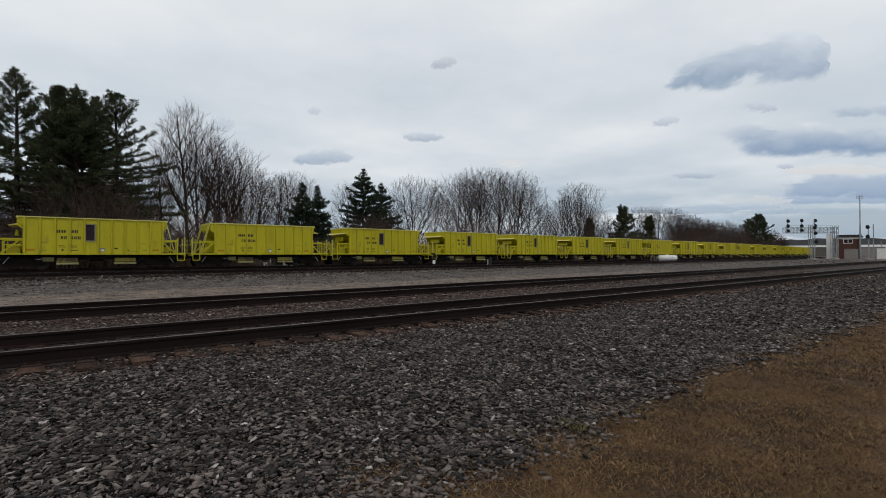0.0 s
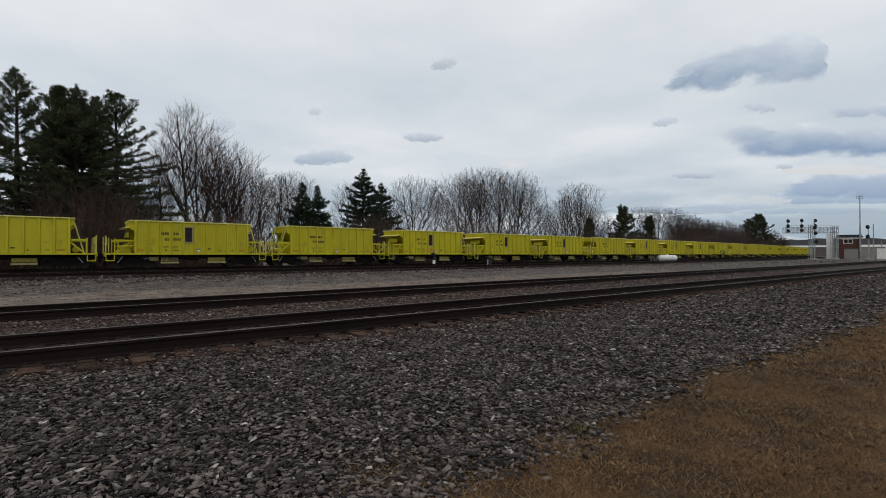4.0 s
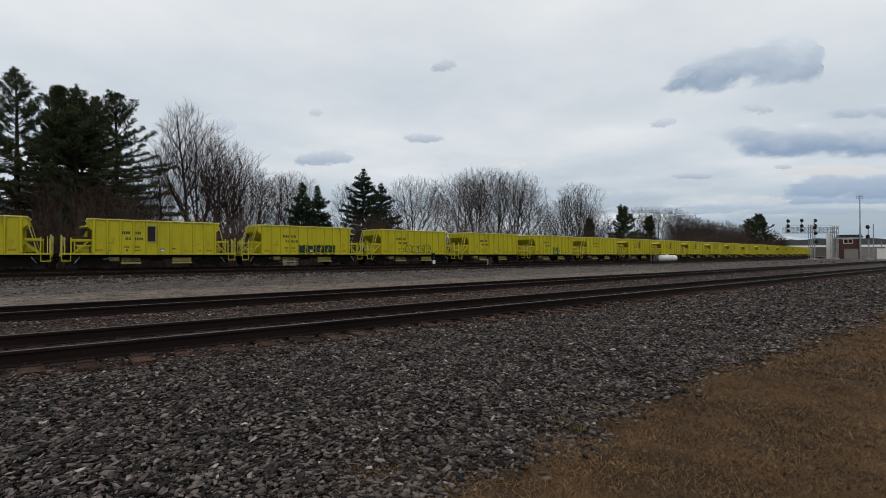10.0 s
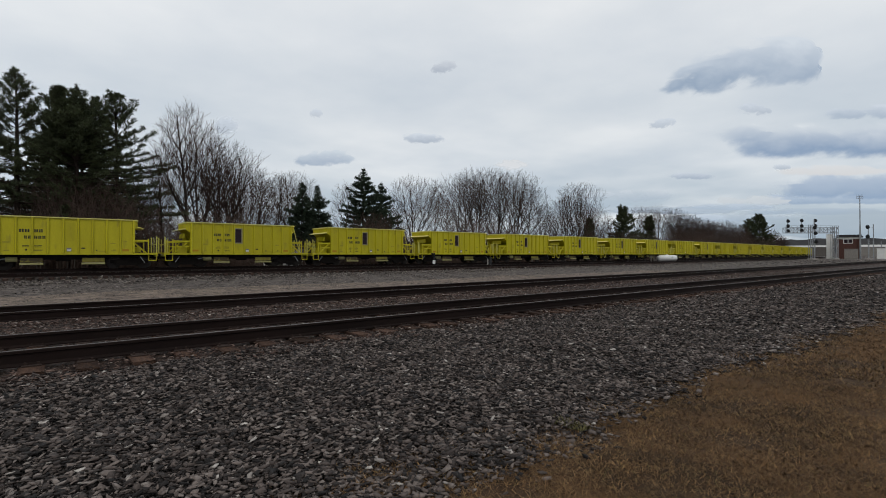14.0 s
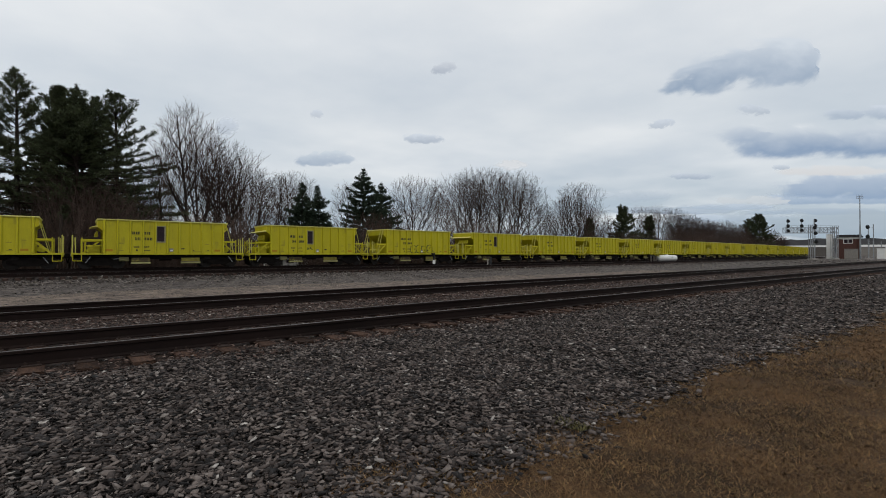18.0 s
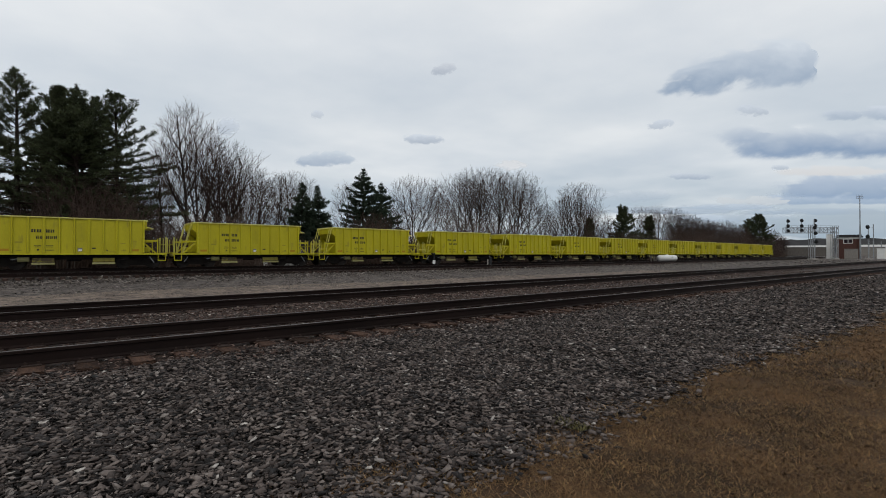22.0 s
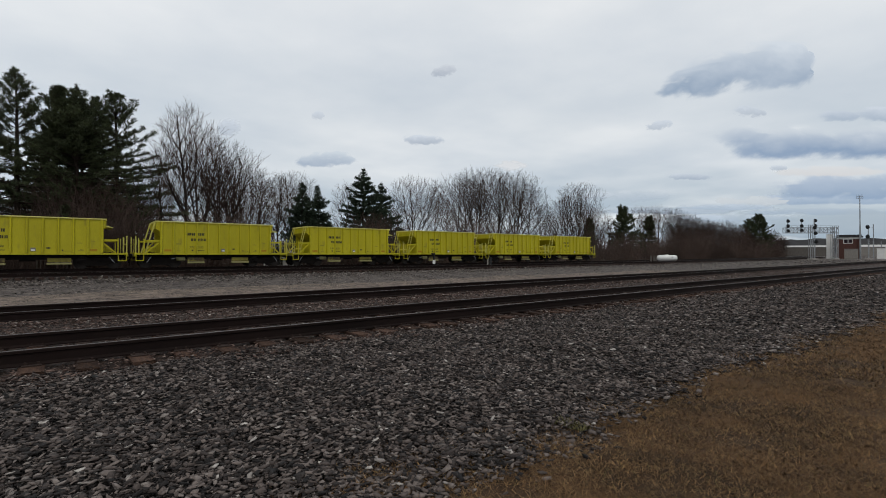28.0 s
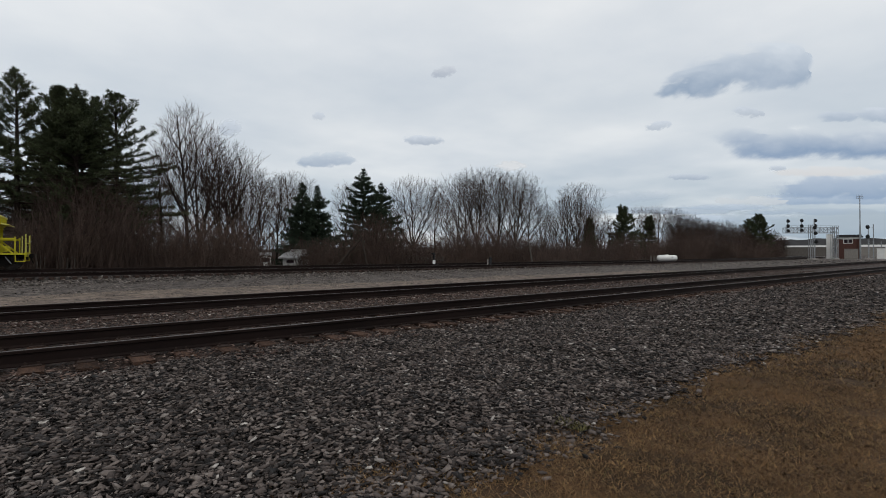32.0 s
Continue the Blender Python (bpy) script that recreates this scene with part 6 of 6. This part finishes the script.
def pole():
    d = 138.0
    o = at_px(1522.5, d)
    t = thing("radio_mast", pose(o.x, o.y, -0.05, rz=FACE), "tall thin grey pole with short aerial arms on top", "pole")
    h = height_of(346, d)
    part("shaft", Geo().rod((0, 0, 0), (0, 0, h), 0.20, 0.11, 10), M["grey_metal"], t)
    part("lower_sleeve", Geo().rod((0, 0, 0), (0, 0, height_of(400, d)), 0.22, 0.20, 10), M["grey_metal"], t)
    for z in (h - 0.25, h - 0.9):
        part("arm", Geo().bar((-0.95, 0, z), (0.95, 0, z), 0.09), M["grey_metal"], t)
    for x in (-0.9, -0.45, 0.45, 0.9):
        part("aerial", Geo().rod((x, 0, h - 0.9), (x, 0, h + 0.3), 0.035, k=6), M["grey_metal"], t)
    for px, dd, top in ((1546, 128, 397), (1560, 150, 428), (1481, 150, 425)):
        o = at_px(px, dd)
        t = thing("utility_post", pose(o.x, o.y, -0.05, rz=FACE), "plain grey utility post near the tower", "post")
        part("shaft", Geo().rod((0, 0, 0), (0, 0, height_of(top, dd)), 0.13, 0.10, 8), M["grey_metal"], t)
        part("arm", Geo().bar((-0.5, 0, height_of(top, dd) - 0.9), (0.3, 0, height_of(top, dd) - 0.9), 0.08), M["grey_metal"], t)


def low_building(px0, px1, top, eaves, depth, deep, label, wall, roof, rise_end=0):
    k = depth / 855.6
    c = at_px((px0 + px1) / 2, depth)
    t = thing("house" if depth < 120 else "warehouse", pose(c.x, c.y, 0.0, rz=facing((px0 + px1) / 2) + rise_end), label, "building")
    hw = (px1 - px0) * k / 2
    he, hr = height_of(eaves, depth), height_of(top, depth)
    for b in ((-hw, hw, 0, 0.25, 0, he), (-hw, hw, deep - 0.25, deep, 0, he), (-hw, -hw + 0.25, 0.25, deep - 0.25, 0, he), (hw - 0.25, hw, 0.25, deep - 0.25, 0, he)):
        part("wall", Geo().box(*b), wall, t)
    g = Geo()
    o = 0.35
    g.add([(-hw - o, -o, he - 0.05), (hw + o, -o, he - 0.05), (hw + o, deep / 2, hr), (-hw - o, deep / 2, hr), (-hw - o, deep + o, he - 0.05), (hw + o, deep + o, he - 0.05),
           (-hw - o, -o, he + 0.07), (hw + o, -o, he + 0.07), (hw + o, deep / 2, hr + 0.12), (-hw - o, deep / 2, hr + 0.12), (-hw - o, deep + o, he + 0.07), (hw + o, deep + o, he + 0.07)],
          [(0, 3, 2, 1), (3, 4, 5, 2), (6, 7, 8, 9), (9, 8, 11, 10), (0, 1, 7, 6), (4, 10, 11, 5), (0, 6, 9, 3), (3, 9, 10, 4), (1, 2, 8, 7), (2, 5, 11, 8)])
    part("roof", g, roof, t)
    for sx in (-1, 1):
        x = sx * (hw - 0.13)
        part("gable", Geo().add([(x - 0.12, 0, he), (x - 0.12, deep, he), (x - 0.12, deep / 2, hr), (x + 0.12, 0, he), (x + 0.12, deep, he), (x + 0.12, deep / 2, hr)],
                                [(0, 1, 2), (5, 4, 3), (0, 3, 4, 1), (1, 4, 5, 2), (2, 5, 3, 0)]), wall, t)
    n = max(1, int(hw / 2.2)) if depth < 200 else 0
    for i in range(n):
        x = -hw + (i + 0.5) * 2 * hw / n
        w = part("window", Geo().box(x - 0.5, x + 0.5, -0.05, -0.003, he * 0.4, he * 0.82), M["white"], t)
        part("pane", Geo().box(x - 0.42, x + 0.42, -0.058, -0.05, he * 0.44, he * 0.78), M["glass"], w)


def hills():
    for px0, px1, tops, depth, label in ((1300, 2150, (430, 425, 421, 423, 419, 416, 414, 417, 413, 410), 2200.0, "low dark wooded hill far beyond the railway"), (-500, 1420, (443, 441, 440, 442, 440, 441, 439, 441), 2600.0, "distant wooded ridge")):
        n = 60
        g = Geo()
        for i in range(n + 1):
            f = i / n
            px = px0 + (px1 - px0) * f
            j = f * (len(tops) - 1)
            a = min(int(j), len(tops) - 2)
            py = tops[a] + (tops[a + 1] - tops[a]) * (j - a) + 0.8 * math.sin(i * 1.7) + 0.5 * math.sin(i * 4.3)
            for dd, z in ((depth * 0.93, -2.0), (depth, height_of(py, depth)), (depth * 1.15, height_of(py, depth) * 0.7)):
                g.v.append(at_px(px, dd, z)[:])
        g.f = [(i * 3 + j, (i + 1) * 3 + j, (i + 1) * 3 + j + 1, i * 3 + j + 1) for i in range(n) for j in (0, 1)]
        g.mi = [0] * len(g.f)
        tagged(new("backdrop", g.mesh("backdrop", M["hill"])), label, "hill", kind="structure")


def small_relics():
    # a dead trunk that leans against a stub, a grey pole, pale slats, a white board fence
    p, d = spot(617, 7.2)
    k = d / 855.6
    t = thing("dead_tree", pose(p.x, p.y, 0.05, rz=FACE), "dead trunk leaning on a broken stub in the brush", "dead tree")
    part("trunk", Geo().rod((-21 * k, 0, 0), (21 * k, 0.2, height_of(424, d)), 0.16, 0.09, 8), M["bark"], t)
    part("stub", Geo().rod((33 * k, 0, -0.05), (22 * k, 0.1, height_of(421, d)), 0.13, 0.08, 8), M["bark"], t)
    p, d = spot(107.5, 7.0)
    t = thing("old_pole", pose(p.x, p.y, 0.0, rz=FACE), "short weathered grey wooden pole in the brush", "pole")
    part("shaft", Geo().rod((0, 0, 0), (0, 0, height_of(381, d)), 0.12, 0.10, 9), M["bark"], t)
    p, d = spot(940, 7.0)
    k = d / 855.6
    t = thing("leaning_pole", pose(p.x, p.y, 0.0, rz=FACE), "pale bare pole leaning in the brush", "pole")
    part("shaft", Geo().rod((2 * k, 0, 0), (-5 * k, 0.1, height_of(424, d)), 0.11, 0.07, 8), M["old_wood"], t)
    rnd = random.Random(9)
    for px, w, top in ((66, 3.5, 452), (72, 2.5, 455), (79, 2.2, 453), (101, 2.2, 456), (107, 2.6, 458), (113, 2.2, 457), (119, 2.2, 459), (126, 2.4, 457), (132, 2.0, 460)):
        p, d = spot(px, 7.4 + rnd.uniform(-0.2, 0.2))
        k = d / 855.6
        t = thing("fence_slat", pose(p.x, p.y, 0.05, rz=FACE + rnd.uniform(-15, 15), ry=rnd.uniform(-6, 6)), "pale broken fence slat standing in the brush", "fence slat", "broken fence slats")
        part("slat", Geo().box(-w * k / 2, w * k / 2, -0.02, 0.02, -0.1, height_of(top, d) + 0.05, c=0.008), M["old_wood"], t)
    p, d = spot(752, 10.0)
    k = d / 855.6
    t = thing("board_fence", pose(p.x, p.y, 0.05, rz=facing(752)), "low white board fence in front of the house", "fence")
    for z in (height_of(456, d), height_of(460.5, d)):
        part("board", Geo().box(-31 * k, 33 * k, -0.02, 0.02, z - 0.05, z + 0.03, c=0.006), M["old_wood"], t)
    for i in range(5):
        x = (-30 + i * 15.5) * k
        part("post", Geo().box(x - 0.05, x + 0.05, 0.02, 0.12, -0.1, height_of(455, d)), M["old_wood"], t)


small_relics()
switch_stand()
propane_tank()
signal_bridge()
mast_signal(1441, 122.0, ((0.0, 403), (0.15, 413), (0.3, 428)), 390, "signal mast with three black heads on a white footing", 0.55)
mast_signal(1537, 126.0, ((-0.4, 402), (-0.4, 419)), 400, "signal mast with two black heads near the tower", 0.62)
brick_tower()
pole()
low_building(500, 528, 443, 457, 51.0, 4.5, "white garage with a pale roof seen through the trees", M["siding"], M["roof_pale"], -25)
low_building(466, 474, 449, 452, 50.0, 2.0, "small white shed behind the brush", M["white"], M["roof_pale"])
low_building(722, 772, 440, 451, 88.0, 8.0, "low house with a brown roof behind the brush", M["siding"], M["roof_brown"])
low_building(1396, 1466, 434.5, 437.6, 330.0, 30.0, "long low white warehouse beyond the tracks", M["old_wood"], M["siding"])
low_building(1500, 1640, 433, 437, 360.0, 30.0, "long pale warehouse beyond the signal tower", M["cabinet"], M["siding"])
hills()


# ---------------------------------------------------------------- clouds
CLOUDS = []


def cloud(px, py, wide, tall, color, dark, seed, lobes):
    """A bank of cloud at 500 m; lobes: rows of place and radius, as shares of its half size."""
    depth = min(855.6 * 500.0 / (450.0 - py), 4300.0)
    k = depth / 855.6
    hw, hh = wide * k / 2, tall * k / 2
    nx, nz = 44, 22
    bm = bmesh.new()
    uv = bm.loops.layers.uv.new("bank")
    grid = []
    for j in range(nz + 1):
        row = []
        for i in range(nx + 1):
            u, w = i / nx * 2 - 1, j / nz * 2 - 1
            t = max(max(0.0, 1 - math.hypot((u - a) / ru, (w - b) / rw)) * (1.0 if w > b else 1.5) for a, b, ru, rw in lobes)   # flatter below than above
            rim = min(1.0, (1 - abs(u)) * 3.2, (1 - abs(w)) * 2.4)
            t = min(1.0, t * 1.3) * rim
            row.append((bm.verts.new((u * hw, -t * hh * 0.6, w * hh)), t, w * 0.5 + 0.5))
        grid.append(row)
    for j in range(nz):
        for i in range(nx):
            q = (grid[j][i], grid[j][i + 1], grid[j + 1][i + 1], grid[j + 1][i])
            f = bm.faces.new([c[0] for c in q])
            for loop, c in zip(f.loops, q):
                loop[uv].uv = (c[1], c[2])
    me = bpy.data.meshes.new("cloud")
    bm.to_mesh(me)
    bm.free()
    me.materials.append(cloud_mat("cloud_bank", color, dark, seed, hw))
    ob = new("cloud", me)
    at = at_px(px, depth, height_of(py, depth))
    ob.matrix_world = pose(*at, rz=FACE)
    tagged(ob, "grey-blue cloud bank drifting under the overcast", "cloud", "clouds", kind="structure")
    CLOUDS.append((ob, ob.matrix_world.copy()))


GREY, BLUE = (0.61, 0.67, 0.75), (0.35, 0.43, 0.54)
PALE = (0.70, 0.715, 0.73)
cloud(1322, 112, 332, 140, (0.64, 0.70, 0.77), (0.25, 0.34, 0.47), 1, [(0.42, 0.28, 0.68, 0.78), (0.0, 0.0, 0.68, 0.66), (-0.40, -0.32, 0.5, 0.48), (-0.70, -0.56, 0.42, 0.40), (0.55, -0.10, 0.42, 0.55)])
cloud(1452, 238, 430, 96, (0.76, 0.80, 0.83), (0.20, 0.30, 0.46), 2, [(-0.1, -0.35, 0.85, 0.95), (0.5, -0.32, 0.95, 1.05), (-0.66, 0.0, 0.42, 0.6)])
cloud(785, 112, 58, 34, (0.60, 0.64, 0.70), (0.40, 0.45, 0.53), 3, [(0.25, 0.2, 0.85, 0.8), (-0.25, -0.15, 0.75, 0.7), (0.0, 0.0, 0.8, 0.7)])
cloud(748, 243, 92, 28, GREY, (0.36, 0.42, 0.51), 4, [(-0.2, 0.1, 0.85, 0.9), (0.3, 0.0, 0.75, 0.7), (0.0, -0.1, 0.8, 0.7)])
cloud(572, 279, 130, 42, (0.58, 0.65, 0.72), (0.31, 0.39, 0.51), 5, [(0.2, 0.1, 0.9, 0.9), (-0.35, -0.2, 0.8, 0.6), (0.0, 0.0, 1.0, 0.7)])
cloud(1345, 190, 74, 34, GREY, (0.43, 0.49, 0.57), 6, [(-0.3, 0.2, 0.75, 0.8), (0.3, -0.15, 0.75, 0.6), (0.0, 0.0, 0.8, 0.7)])
cloud(1178, 215, 64, 28, GREY, (0.45, 0.51, 0.59), 7, [(0.3, 0.25, 0.75, 0.6), (-0.3, -0.25, 0.75, 0.6), (0.0, 0.0, 0.8, 0.6)])
cloud(1228, 310, 100, 18, GREY, (0.36, 0.43, 0.53), 8, [(0, 0, 1.1, 1.05)])
cloud(1545, 196, 180, 44, GREY, BLUE, 9, [(0.4, 0.1, 0.8, 0.9), (-0.4, -0.1, 0.6, 0.6)])
cloud(1510, 328, 320, 60, (0.42, 0.505, 0.63), (0.26, 0.36, 0.51), 10, [(0.2, 0.0, 1.4, 1.2), (0.6, 0.2, 0.8, 0.9)])
cloud(1470, 352, 280, 24, (0.46, 0.55, 0.67), (0.30, 0.40, 0.54), 14, [(0.1, 0, 1.5, 1.4)])
cloud(1390, 294, 42, 14, GREY, (0.42, 0.48, 0.56), 11, [(0, 0, 1.0, 1.0)])
cloud(556, 196, 34, 24, GREY, (0.5, 0.55, 0.62), 12, [(0, 0, 0.9, 0.9)])
cloud(395, 218, 56, 46, GREY, (0.46, 0.52, 0.60), 13, [(0, 0, 1.0, 0.9)])
cloud(1480, 300, 260, 30, PALE, (0.66, 0.66, 0.67), 15, [(0.0, 0, 1.0, 0.9)])
cloud(1340, 354, 180, 26, (0.62, 0.665, 0.70), (0.57, 0.615, 0.66), 16, [(0.2, 0, 0.9, 0.9), (-0.6, 0, 0.4, 0.6)])
cloud(915, 290, 90, 30, PALE, (0.70, 0.72, 0.75), 17, [(-0.2, 0, 0.8, 0.8)])
cloud(1110, 345, 210, 36, (0.60, 0.66, 0.72), (0.42, 0.50, 0.59), 18, [(0.3, 0, 0.8, 0.8), (-0.5, 0.1, 0.5, 0.6)])
cloud(1480, 396, 520, 62, (0.40, 0.475, 0.545), (0.34, 0.42, 0.50), 20, [(0.0, 0, 1.3, 1.3)])
cloud(1290, 366, 240, 16, (0.50, 0.58, 0.68), (0.38, 0.47, 0.58), 21, [(0.0, 0, 1.1, 1.0)])
cloud(1450, 374, 320, 18, (0.43, 0.51, 0.60), (0.34, 0.43, 0.54), 22, [(0.0, 0, 1.2, 1.1)])
cloud(1190, 372, 280, 18, (0.46, 0.54, 0.63), (0.37, 0.45, 0.55), 23, [(0.0, 0, 1.2, 1.1)])
cloud(1290, 385, 300, 20, (0.52, 0.60, 0.69), (0.40, 0.49, 0.60), 19, [(0.0, 0, 1.0, 0.9)])


# ---------------------------------------------------------------- what moves
def motions():
    times = [2.0 * k for k in range(17)]
    for n, car in CARS:
        rows = []
        for t in times:
            s = CAR_START + CAR_PITCH * n - CAR_SPEED * t
            ax, ay, _ = on_line(s - 3.55, TRAIN_OFF)
            bx, by, _ = on_line(s + 3.55, TRAIN_OFF)
            rows.append((t, pose((ax + bx) / 2, (ay + by) / 2, 0.39, rz=math.degrees(math.atan2(by - ay, bx - ax)))))
        walk(car, rows)
    # wheels roll while their car is before the camera
    for n, car in CARS:
        wheels = [w for w in car.children_recursive if w.name.startswith("wheelset")]
        arrive = (CAR_START + CAR_PITCH * n - 42.0) / CAR_SPEED
        leave = (CAR_START + CAR_PITCH * n + 12.0) / CAR_SPEED
        first, last = max(0, math.ceil(arrive * FPS)), min(32 * FPS, math.floor(leave * FPS))
        if last - first < 2:
            continue
        stamps = sorted({0, *range(first, last + 1), 32 * FPS})
        for w in wheels:
            at = w.location.copy()
            rows = []
            for k in stamps:
                roll = -CAR_SPEED * (min(max(k, first), last) - first) / FPS / 0.42
                rows.append((k / FPS, Matrix.Translation(at) @ Matrix.Rotation(roll, 4, "Y")))
            walk(w, rows)
    # the clouds drift away from the camera
    for ob, m in CLOUDS:
        walk(ob, [(t, Matrix.Translation(FWD * (62.0 * t / 32.0)) @ m) for t in (0.0, 16.0, 32.0)])


motions()
